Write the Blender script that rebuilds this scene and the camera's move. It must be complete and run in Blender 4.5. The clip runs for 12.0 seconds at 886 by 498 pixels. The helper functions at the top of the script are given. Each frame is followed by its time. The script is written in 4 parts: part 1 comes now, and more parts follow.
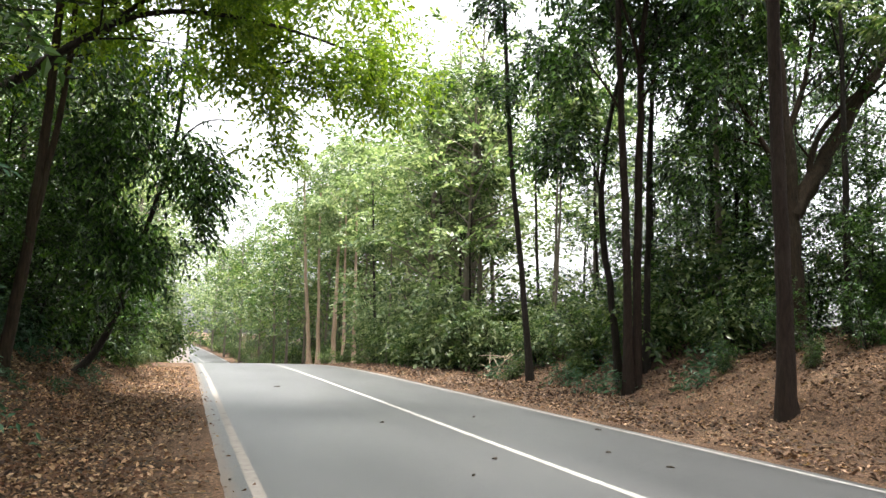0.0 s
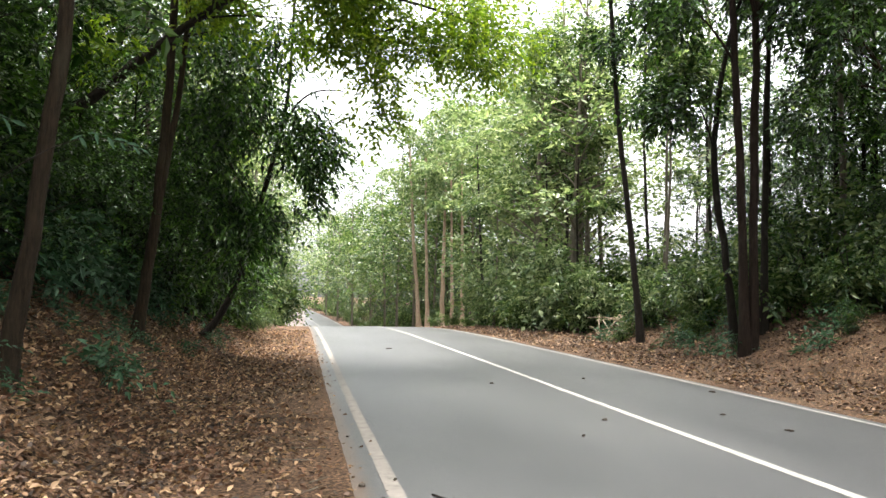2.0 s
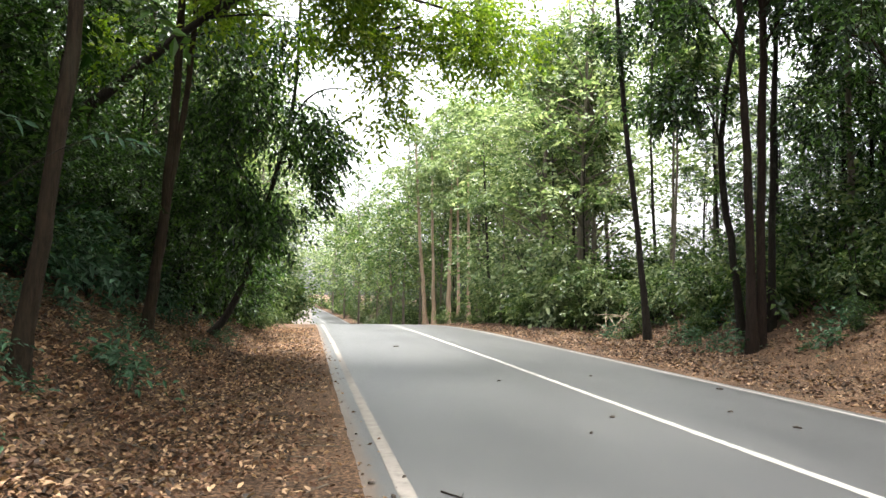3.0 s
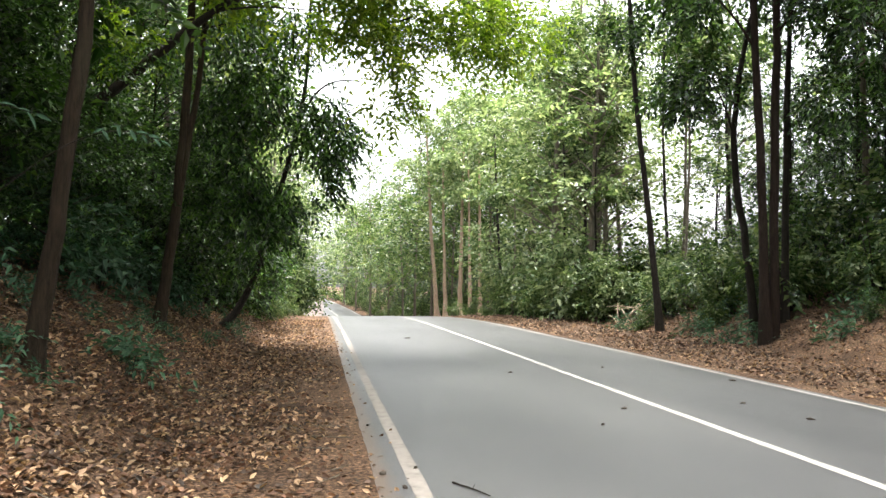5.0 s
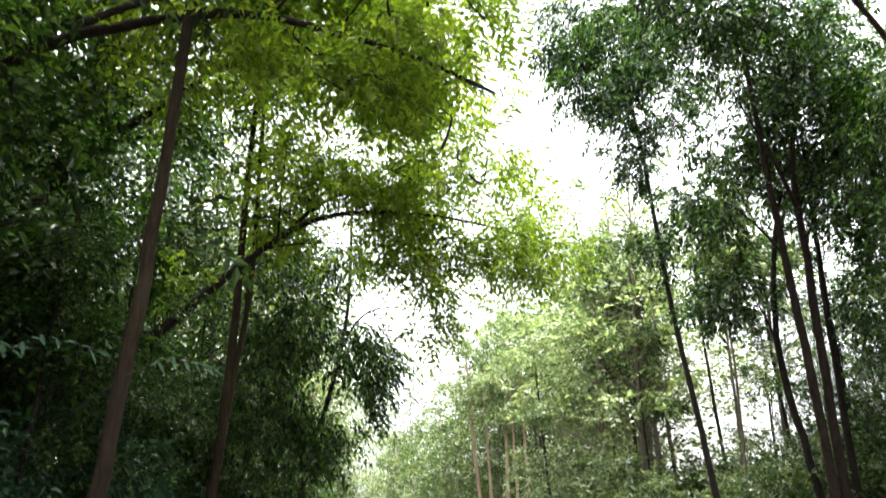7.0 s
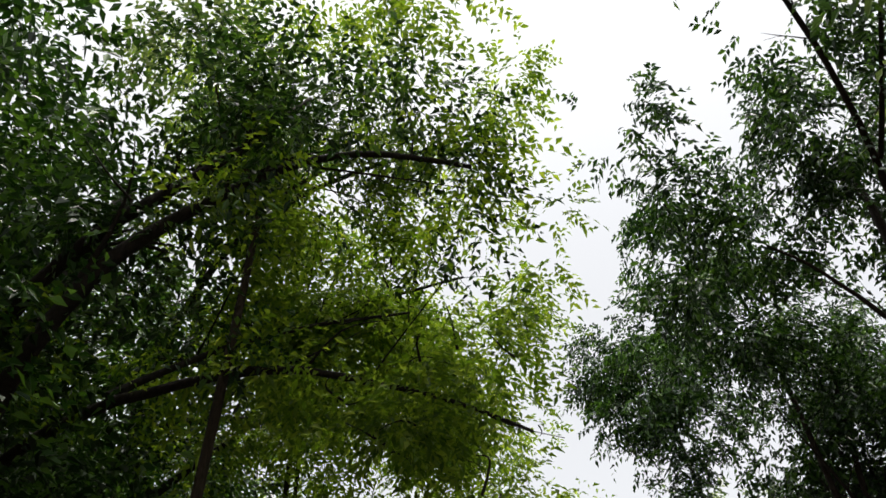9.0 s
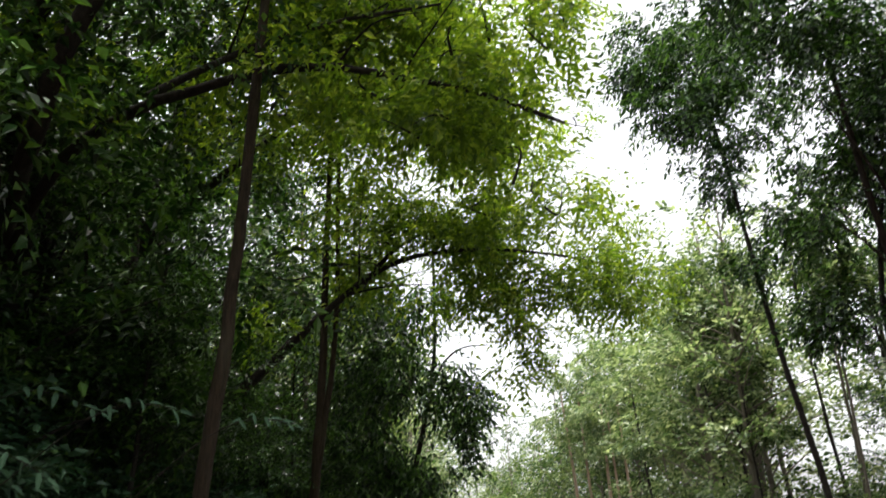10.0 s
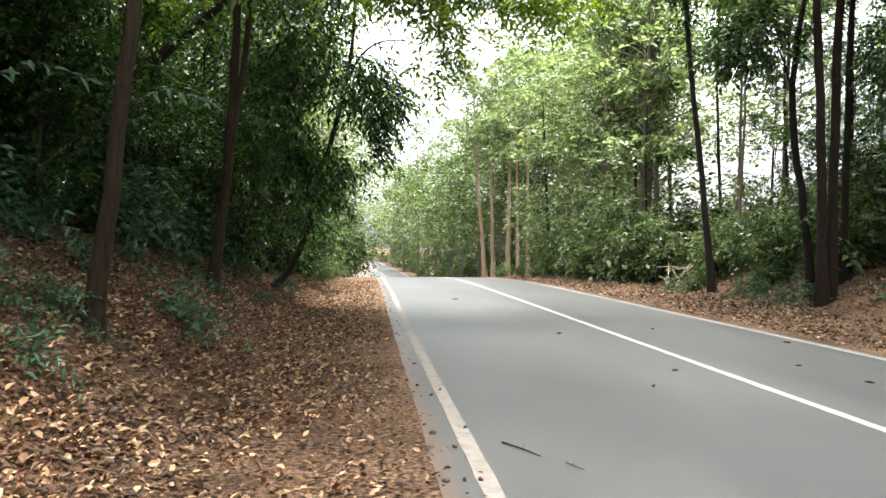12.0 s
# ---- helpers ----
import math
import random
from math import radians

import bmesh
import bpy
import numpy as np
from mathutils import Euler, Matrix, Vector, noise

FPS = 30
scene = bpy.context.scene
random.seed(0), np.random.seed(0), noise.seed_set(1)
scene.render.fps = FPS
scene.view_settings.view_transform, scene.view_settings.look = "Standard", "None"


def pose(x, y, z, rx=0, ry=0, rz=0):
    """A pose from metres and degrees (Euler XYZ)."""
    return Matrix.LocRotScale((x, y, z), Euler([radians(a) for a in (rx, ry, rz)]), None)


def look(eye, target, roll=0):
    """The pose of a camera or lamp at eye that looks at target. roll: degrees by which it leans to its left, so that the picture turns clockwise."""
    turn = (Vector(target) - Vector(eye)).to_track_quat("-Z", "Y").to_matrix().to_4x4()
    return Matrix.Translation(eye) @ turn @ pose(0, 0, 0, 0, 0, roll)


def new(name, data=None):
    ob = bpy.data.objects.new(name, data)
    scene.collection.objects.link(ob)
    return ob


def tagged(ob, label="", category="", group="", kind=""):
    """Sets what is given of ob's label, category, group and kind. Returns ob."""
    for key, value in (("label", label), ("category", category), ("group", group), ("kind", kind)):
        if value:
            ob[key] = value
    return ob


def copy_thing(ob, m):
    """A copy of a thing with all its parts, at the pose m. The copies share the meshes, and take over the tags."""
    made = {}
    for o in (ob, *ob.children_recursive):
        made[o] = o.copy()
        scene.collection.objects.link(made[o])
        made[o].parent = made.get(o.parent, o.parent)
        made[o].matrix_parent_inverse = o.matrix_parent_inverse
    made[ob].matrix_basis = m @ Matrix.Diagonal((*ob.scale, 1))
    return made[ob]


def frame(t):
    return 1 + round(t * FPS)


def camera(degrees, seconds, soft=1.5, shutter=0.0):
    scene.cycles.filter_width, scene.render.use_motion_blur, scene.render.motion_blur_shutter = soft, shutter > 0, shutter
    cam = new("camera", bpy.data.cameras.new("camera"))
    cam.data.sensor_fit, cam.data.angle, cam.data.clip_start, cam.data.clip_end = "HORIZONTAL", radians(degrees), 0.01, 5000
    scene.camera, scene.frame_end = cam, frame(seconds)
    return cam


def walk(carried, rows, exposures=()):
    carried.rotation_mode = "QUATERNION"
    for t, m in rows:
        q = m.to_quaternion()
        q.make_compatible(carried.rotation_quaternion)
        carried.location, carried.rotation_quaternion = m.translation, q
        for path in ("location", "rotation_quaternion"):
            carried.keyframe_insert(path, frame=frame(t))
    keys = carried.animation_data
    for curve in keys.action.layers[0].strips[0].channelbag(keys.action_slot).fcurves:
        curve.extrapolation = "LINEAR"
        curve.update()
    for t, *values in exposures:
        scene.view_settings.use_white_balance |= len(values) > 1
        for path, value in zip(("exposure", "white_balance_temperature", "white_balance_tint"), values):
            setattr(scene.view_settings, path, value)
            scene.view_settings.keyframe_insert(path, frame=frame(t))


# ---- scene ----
cam = camera(58.90, 12.0, shutter=0.15)
PATH = [
    (0, pose(0.032, 0.040, 1.501, 96.31, 0, -17.90) @ pose(0, 0, 0, 0, 0, 1.34)),
    (0.5, pose(0.041, 0.051, 1.502, 95.59, 0, -15.83) @ pose(0, 0, 0, 0, 0, 0.22)),
    (1, pose(0.008, -0.004, 1.508, 94.23, 0, -12.50) @ pose(0, 0, 0, 0, 0, 0.26)),
    (1.5, pose(0.010, -0.065, 1.511, 93.48, 0, -10.72) @ pose(0, 0, 0, 0, 0, 0.74)),
    (2, pose(0.021, -0.020, 1.500, 93.47, 0, -10.18) @ pose(0, 0, 0, 0, 0, 0.76)),
    (2.5, pose(0.011, -0.021, 1.500, 93.41, 0, -9.90) @ pose(0, 0, 0, 0, 0, 0.72)),
    (3, pose(0.001, -0.043, 1.503, 93.29, 0, -9.73) @ pose(0, 0, 0, 0, 0, 0.63)),
    (4.8, pose(0.004, -0.032, 1.501, 92.76, 0, -9.06) @ pose(0, 0, 0, 0, 0, 0.40)),
    (5, pose(0.006, -0.037, 1.500, 92.69, 0, -8.91) @ pose(0, 0, 0, 0, 0, 0.51)),
    (5.5, pose(0.007, -0.038, 1.510, 92.48, 0, -8.53) @ pose(0, 0, 0, 0, 0, 0.35)),
    (6, pose(0.009, -0.048, 1.518, 92.53, 0, -6.53) @ pose(0, 0, 0, 0, 0, -0.39)),
    (6.3, pose(0.005, -0.041, 1.533, 94.72, 0, -6.44) @ pose(0, 0, 0, 0, 0, -0.70)),
    (6.5, pose(0.014, -0.048, 1.528, 97.73, 0, -6.41) @ pose(0, 0, 0, 0, 0, -0.87)),
    (6.8, pose(0.012, -0.105, 1.470, 104.00, 0, -6.27) @ pose(0, 0, 0, 0, 0, -1.09)),
    (7, pose(-0.055, -0.104, 1.435, 108.95, 0, -6.27) @ pose(0, 0, 0, 0, 0, -1.83)),
    (7.5, pose(-0.053, -0.128, 1.424, 121.50, 0, -5.56) @ pose(0, 0, 0, 0, 0, -3.34)),
    (7.7, pose(-0.049, -0.101, 1.434, 126.38, 0, -5.29) @ pose(0, 0, 0, 0, 0, -4.05)),
    (8.5, pose(-0.045, 0.005, 1.48, 135.5, 0, -4.6) @ pose(0, 0, 0, 0, 0, -4.0)),
    (9.3, pose(0.040, 0.102, 1.601, 128.68, 0, -4.57) @ pose(0, 0, 0, 0, 0, -5.14)),
    (9.5, pose(0.047, 0.101, 1.584, 123.36, 0, -4.19) @ pose(0, 0, 0, 0, 0, -4.62)),
    (9.8, pose(0.039, 0.028, 1.541, 115.47, 0, -2.34) @ pose(0, 0, 0, 0, 0, -3.54)),
    (10, pose(0.061, 0.031, 1.530, 111.75, 0, 0.29) @ pose(0, 0, 0, 0, 0, -3.42)),
    (10.3, pose(-0.008, -0.013, 1.552, 105.03, 0, 4.06) @ pose(0, 0, 0, 0, 0, -2.34)),
    (10.5, pose(-0.056, -0.044, 1.577, 101.03, 0, 5.44) @ pose(0, 0, 0, 0, 0, -2.46)),
    (10.8, pose(-0.051, -0.041, 1.517, 94.75, 0, 4.84) @ pose(0, 0, 0, 0, 0, -1.44)),
    (11, pose(-0.038, -0.033, 1.495, 91.53, 0, 3.21) @ pose(0, 0, 0, 0, 0, -1.26)),
    (11.5, pose(-0.016, -0.014, 1.483, 88.71, 0, -2.55) @ pose(0, 0, 0, 0, 0, 0.14)),
    (12, pose(-0.000, 0.004, 1.498, 89.83, 0, -5.47) @ pose(0, 0, 0, 0, 0, 0.34)),
]
walk(cam, PATH, [(0, 2.32), (3.0, 2.36), (5.0, 2.45), (6.0, 2.48), (6.5, 2.65), (7.0, 2.52), (7.5, 1.85), (9.3, 0.74), (9.8, 1.2), (10.5, 2.2), (11.0, 2.3), (11.6, 2.48), (12.0, 2.44)])

# ---- daylight: a bright, even, clouded sky ----
world = bpy.data.worlds.new("sky")
scene.world = world
world.use_nodes = True
wn, wl = world.node_tree.nodes, world.node_tree.links
sky = wn.new("ShaderNodeTexSky")
sky.sky_type, sky.sun_disc = "NISHITA", False
sky.sun_elevation, sky.sun_rotation = radians(85), radians(166)
sky.dust_density, sky.air_density = 4.0, 1.0
cloud = wn.new("ShaderNodeHueSaturation")
cloud.inputs["Saturation"].default_value = 0.12
wl.new(sky.outputs[0], cloud.inputs["Color"])
wl.new(cloud.outputs[0], wn["Background"].inputs["Color"])
wn["Background"].inputs["Strength"].default_value = 0.15
sun = new("sun", bpy.data.lights.new("sun", "SUN"))
sun.data.energy, sun.data.angle, sun.data.color = 3.0, radians(34), (1.0, 0.95, 0.84)
sun.matrix_world = look((0.2, -0.8, 9.7), (0, 0, 0))


# ---- materials ----
def material(name):
    m = bpy.data.materials.new(name)
    m.use_nodes = True
    return m, m.node_tree.nodes, m.node_tree.links, m.node_tree.nodes["Principled BSDF"]


def ramp(nodes, stops):
    r = nodes.new("ShaderNodeValToRGB")
    e = r.color_ramp.elements
    while len(e) < len(stops):
        e.new(0.5)
    for el, (p, c) in zip(e, stops):
        el.position, el.color = p, (*c, 1)
    return r


def noise_tex(nodes, links, scale, detail=6, rough=0.6, stretch=None):
    n = nodes.new("ShaderNodeTexNoise")
    n.inputs["Scale"].default_value, n.inputs["Detail"].default_value, n.inputs["Roughness"].default_value = scale, detail, rough
    co = nodes.new("ShaderNodeTexCoord")
    if stretch:
        mp = nodes.new("ShaderNodeMapping")
        mp.inputs["Scale"].default_value = stretch
        links.new(co.outputs["Object"], mp.inputs[0])
        links.new(mp.outputs[0], n.inputs["Vector"])
    else:
        links.new(co.outputs["Object"], n.inputs["Vector"])
    return n


def bump(nodes, links, bsdf, height, strength, distance):
    b = nodes.new("ShaderNodeBump")
    b.inputs["Strength"].default_value, b.inputs["Distance"].default_value = strength, distance
    links.new(height, b.inputs["Height"])
    links.new(b.outputs[0], bsdf.inputs["Normal"])


def mix_col(nodes, links, a, b, fac, kind="MIX"):
    m = nodes.new("ShaderNodeMix")
    m.data_type, m.blend_type = "RGBA", kind
    for sock, v in ((m.inputs[0], fac), (m.inputs[6], a), (m.inputs[7], b)):
        if hasattr(v, "links"):
            links.new(v, sock)
        else:
            sock.default_value = v if isinstance(v, float) else (*v, 1)
    return m.outputs[2]


def leaf_material(name, dark, mid, light, see_through=0.35, gloss=0.42, middle=0.55, glow=(1.4, 1.4, 0.55)):
    m, n, l, p = material(name)
    geo = n.new("ShaderNodeNewGeometry")
    r = ramp(n, [(0.0, dark), (middle, mid), (1.0, light)])
    l.new(geo.outputs["Random Per Island"], r.inputs[0])
    big = noise_tex(n, l, 0.7, 2)
    br = ramp(n, [(0.3, (0.7, 0.75, 0.7)), (0.7, (1.15, 1.1, 1.0))])
    l.new(big.outputs[0], br.inputs[0])
    col = mix_col(n, l, r.outputs[0], br.outputs[0], 1.0, "MULTIPLY")
    l.new(col, p.inputs["Base Color"])
    p.inputs["Roughness"].default_value = gloss
    p.inputs["Specular IOR Level"].default_value = 0.5
    tr = n.new("ShaderNodeBsdfTranslucent")
    warm = mix_col(n, l, col, glow, 1.0, "MULTIPLY")
    l.new(warm, tr.inputs["Color"])
    mx = n.new("ShaderNodeMixShader")
    mx.inputs[0].default_value = see_through
    l.new(p.outputs[0], mx.inputs[1])
    l.new(tr.outputs[0], mx.inputs[2])
    l.new(mx.outputs[0], n["Material Output"].inputs[0])
    return m


def bark_material(name, dark, light, lichen=(0.16, 0.17, 0.13)):
    m, n, l, p = material(name)
    grain = noise_tex(n, l, 9.0, 8, 0.7, (3.0, 3.0, 0.5))
    patch = noise_tex(n, l, 1.4, 4, 0.6, (1, 1, 0.6))
    r = ramp(n, [(0.3, dark), (0.7, light)])
    l.new(grain.outputs[0], r.inputs[0])
    pr = ramp(n, [(0.55, (0, 0, 0)), (0.72, (0.6, 0.6, 0.6))])
    l.new(patch.outputs[0], pr.inputs[0])
    l.new(mix_col(n, l, r.outputs[0], lichen, pr.outputs[0]), p.inputs["Base Color"])
    p.inputs["Roughness"].default_value = 0.92
    p.inputs["Specular IOR Level"].default_value = 0.2
    bump(n, l, p, grain.outputs[0], 0.9, 0.03)
    return m


# the light stop paints leaf highlights into single leaves
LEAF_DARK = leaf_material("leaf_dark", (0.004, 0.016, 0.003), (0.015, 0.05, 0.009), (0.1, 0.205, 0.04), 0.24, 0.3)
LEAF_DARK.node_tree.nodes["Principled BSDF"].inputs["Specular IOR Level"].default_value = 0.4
LEAF_MID = leaf_material("leaf_mid", (0.018, 0.046, 0.016), (0.066, 0.112, 0.041), (0.205, 0.255, 0.13), 0.4, 0.26, glow=(1.34, 1.4, 0.74))
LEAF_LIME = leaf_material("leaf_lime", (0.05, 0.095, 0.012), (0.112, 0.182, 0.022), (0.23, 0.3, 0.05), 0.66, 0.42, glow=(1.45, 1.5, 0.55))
LEAF_BLUE = leaf_material("leaf_blue", (0.018, 0.062, 0.03), (0.034, 0.1, 0.05), (0.068, 0.15, 0.08), 0.14, 0.5)
# far leaves: strong light and haze are put into this raised, pale green
LEAF_LIT = leaf_material("leaf_lit", (0.048, 0.086, 0.042), (0.145, 0.204, 0.108), (0.35, 0.415, 0.275), 0.46, 0.24, glow=(1.36, 1.4, 0.82))
LEAF_DRY = leaf_material("leaf_dry", (0.014, 0.008, 0.005), (0.142, 0.068, 0.04), (0.5, 0.335, 0.22), 0.1, 0.65, 0.58)
# redder dry leaves, darkened as well for the shade of the right-hand trees
LEAF_RUST_SHADED = leaf_material("leaf_rust_shaded", (0.016, 0.009, 0.006), (0.095, 0.046, 0.028), (0.4, 0.27, 0.19), 0.1, 0.65, 0.62)
LEAF_SPRIG = leaf_material("leaf_sprig", (0.012, 0.032, 0.019), (0.02, 0.046, 0.028), (0.032, 0.066, 0.042), 0.08, 0.85)
LEAF_SPRIG.node_tree.nodes["Principled BSDF"].inputs["Specular IOR Level"].default_value = 0.15
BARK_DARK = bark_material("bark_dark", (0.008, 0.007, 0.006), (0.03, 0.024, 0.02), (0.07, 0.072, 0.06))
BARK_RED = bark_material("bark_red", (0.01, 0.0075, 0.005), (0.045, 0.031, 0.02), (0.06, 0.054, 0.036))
# darker copy of the red bark, with the shade on backlit trunks painted in
BARK_SHADED = bark_material("bark_shaded", (0.008, 0.0055, 0.0045), (0.03, 0.019, 0.0145), (0.045, 0.036, 0.028))
# tan bark, brightened to hold the sunlight on the far trunks
BARK_TAN_LIT = bark_material("bark_tan_lit", (0.2, 0.135, 0.095), (0.44, 0.33, 0.245), (0.42, 0.36, 0.28))
BARK_GREY = bark_material("bark_grey", (0.06, 0.05, 0.04), (0.19, 0.165, 0.13))

SOIL, n_, l_, p_ = material("soil")
a_ = noise_tex(n_, l_, 0.9, 6, 0.6)
b_ = noise_tex(n_, l_, 26.0, 8, 0.75)
r_ = ramp(n_, [(0.3, (0.05, 0.033, 0.023)), (0.55, (0.115, 0.075, 0.052)), (0.75, (0.18, 0.128, 0.09))])
l_.new(a_.outputs[0], r_.inputs[0])
s_ = ramp(n_, [(0.4, (0.2, 0.18, 0.17)), (0.5, (0.8, 0.77, 0.74)), (0.6, (2.0, 1.85, 1.65))])
l_.new(b_.outputs[0], s_.inputs[0])
l_.new(mix_col(n_, l_, r_.outputs[0], s_.outputs[0], 1.0, "MULTIPLY"), p_.inputs["Base Color"])
p_.inputs["Roughness"].default_value = 0.95
p_.inputs["Specular IOR Level"].default_value = 0.15
bump(n_, l_, p_, b_.outputs[0], 0.8, 0.04)

ASPHALT, n_, l_, p_ = material("asphalt")
a_ = noise_tex(n_, l_, 0.55, 5, 0.6, (1.0, 0.35, 1.0))
b_ = noise_tex(n_, l_, 160.0, 3, 0.7)
r_ = ramp(n_, [(0.3, (0.038, 0.04, 0.043)), (0.7, (0.07, 0.0715, 0.074))])
l_.new(a_.outputs[0], r_.inputs[0])
s_ = ramp(n_, [(0.35, (0.72, 0.72, 0.72)), (0.65, (1.25, 1.25, 1.25))])
l_.new(b_.outputs[0], s_.inputs[0])
tone = mix_col(n_, l_, r_.outputs[0], s_.outputs[0], 1.0, "MULTIPLY")
co_ = n_.new("ShaderNodeTexCoord")
xyz = n_.new("ShaderNodeSeparateXYZ")
l_.new(co_.outputs["Object"], xyz.inputs[0])
wash = n_.new("ShaderNodeMapRange")
wash.inputs["From Min"].default_value, wash.inputs["From Max"].default_value = 0.4, 0.68
wash.inputs["To Min"].default_value, wash.inputs["To Max"].default_value = 0.62, -0.12
l_.new(xyz.outputs[0], wash.inputs["Value"])
grit = noise_tex(n_, l_, 5.0, 8, 0.75)
add_ = n_.new("ShaderNodeMath")
add_.operation = "ADD"
l_.new(wash.outputs[0], add_.inputs[0])
l_.new(grit.outputs[0], add_.inputs[1])
dust = ramp(n_, [(0.55, (0, 0, 0)), (0.85, (0.9, 0.9, 0.9))])
l_.new(add_.outputs[0], dust.inputs[0])
l_.new(mix_col(n_, l_, tone, (0.085, 0.06, 0.044), dust.outputs[0]), p_.inputs["Base Color"])
p_.inputs["Roughness"].default_value = 0.5
bump(n_, l_, p_, b_.outputs[0], 0.35, 0.01)



def paint_material(name, bare, worn, full):
    m, n, l, p = material(name)
    a = noise_tex(n, l, 7.0, 8, 0.75)
    r = ramp(n, [(0.34, bare), (0.45, worn), (0.7, full)])
    l.new(a.outputs[0], r.inputs[0])
    l.new(r.outputs[0], p.inputs["Base Color"])
    p.inputs["Roughness"].default_value = 0.75
    return m


PAINT = paint_material("road_paint", (0.13, 0.128, 0.124), (0.26, 0.255, 0.245), (0.36, 0.352, 0.335))
PAINT_DUSTY = paint_material("dusty_road_paint", (0.1, 0.09, 0.082), (0.165, 0.148, 0.135), (0.22, 0.2, 0.185))

TAR, n_, l_, p_ = material("damp_leaf")
a_ = noise_tex(n_, l_, 30.0, 3)
r_ = ramp(n_, [(0.3, (0.018, 0.014, 0.011)), (0.7, (0.06, 0.042, 0.03))])
l_.new(a_.outputs[0], r_.inputs[0])
l_.new(r_.outputs[0], p_.inputs["Base Color"])
p_.inputs["Roughness"].default_value = 0.7

DEADWOOD = bark_material("dead_wood", (0.2, 0.15, 0.1), (0.42, 0.34, 0.25), (0.4, 0.36, 0.3))


# ---- mesh tools ----
def mesh(name, verts, faces, mat, smooth=False):
    me = bpy.data.meshes.new(name)
    verts, faces = np.asarray(verts, dtype=np.float32), np.asarray(faces, dtype=np.int32)
    k = faces.shape[1]
    me.vertices.add(len(verts))
    me.vertices.foreach_set("co", verts.ravel())
    me.loops.add(faces.size)
    me.loops.foreach_set("vertex_index", faces.ravel())
    me.polygons.add(len(faces))
    me.polygons.foreach_set("loop_start", np.arange(0, faces.size, k, dtype=np.int32))
    me.polygons.foreach_set("loop_total", np.full(len(faces), k, dtype=np.int32))
    me.polygons.foreach_set("use_smooth", np.full(len(faces), smooth))
    me.materials.append(mat)
    me.update(calc_edges=True)
    me.validate()
    return me


def part(name, me, parent, label=""):
    ob = new(name, me)
    ob.parent = parent
    return tagged(ob, label)


def thing(name, x, y, z, label, category, group="", kind=""):
    ob = new(name)
    ob.location = (x, y, z)
    ob.empty_display_size = 0.2
    return tagged(ob, label, category, group, kind)


def tube(points, radii, sides=9, seed=0, rough=0.06, flare=0.0):
    """A tapered, uneven tube along a smoothed line of points."""
    rng = np.random.RandomState(seed)
    p, r = np.asarray(points, float), np.asarray(radii, float)
    for _ in range(2):
        q = np.empty((2 * len(p) - 1, 3))
        q[0::2], q[1::2] = p, (p[1:] + p[:-1]) / 2
        if len(p) > 2:
            q[2:-2:2] = 0.75 * p[1:-1] + 0.125 * (p[:-2] + p[2:])
        s = np.empty(2 * len(r) - 1)
        s[0::2], s[1::2] = r, (r[1:] + r[:-1]) / 2
        p, r = q, s
    m = len(p)
    p[1:-1] += rng.normal(0, 1, (m - 2, 3)) * (r[1:-1, None] * 0.12)
    d = np.gradient(p, axis=0)
    d /= np.linalg.norm(d, axis=1)[:, None] + 1e-9
    ref = np.array([0.31, 0.95, 0.05])
    u = np.cross(d, ref)
    u /= np.linalg.norm(u, axis=1)[:, None] + 1e-9
    w = np.cross(d, u)
    a = np.linspace(0, 2 * np.pi, sides, endpoint=False)
    lump = 1 + rng.normal(0, rough, (m, sides))
    lump = (lump + np.roll(lump, 1, 0)) / 2
    if flare:
        grow = flare * np.exp(-np.arange(m) / (m * 0.045))
        lump += grow[:, None] * (1 + 0.5 * np.cos(3 * a + seed))[None, :]
    v = p[:, None, :] + (r[:, None] * lump)[:, :, None] * (np.cos(a)[None, :, None] * u[:, None, :] + np.sin(a)[None, :, None] * w[:, None, :])
    i = np.arange(m - 1)[:, None] * sides
    j = np.arange(sides)[None, :]
    k = (j + 1) % sides
    f = np.stack([i + j, i + k, i + sides + k, i + sides + j], -1).reshape(-1, 4)
    cap = np.array([[0, 1, 2, 3]]) + (m - 1) * sides
    return v.reshape(-1, 3), np.vstack([f, cap])


def joined(pieces):
    vs, fs, o = [], [], 0
    for v, f in pieces:
        vs.append(v)
        fs.append(f + o)
        o += len(v)
    return np.vstack(vs), np.vstack(fs)


def unit(v):
    return v / (np.linalg.norm(v, axis=-1, keepdims=True) + 1e-9)


def leaves(base, way, normal, length, width, droop=0.15):
    """Folded pointed leaves: four corners each, two triangles."""
    side = unit(np.cross(way, normal))
    up = np.cross(side, way)
    L, W = length[:, None], width[:, None]
    mid = base + way * L * 0.45
    tip = base + way * L - np.array([0, 0, 1.0]) * L * droop
    v = np.stack([base, mid + side * W * 0.5 + up * W * 0.14, tip, mid - side * W * 0.5 + up * W * 0.14], 1).reshape(-1, 3)
    o = np.arange(len(base))[:, None] * 4
    f = np.stack([o + [0, 1, 2], o + [0, 2, 3]], 1).reshape(-1, 3)
    return v, f


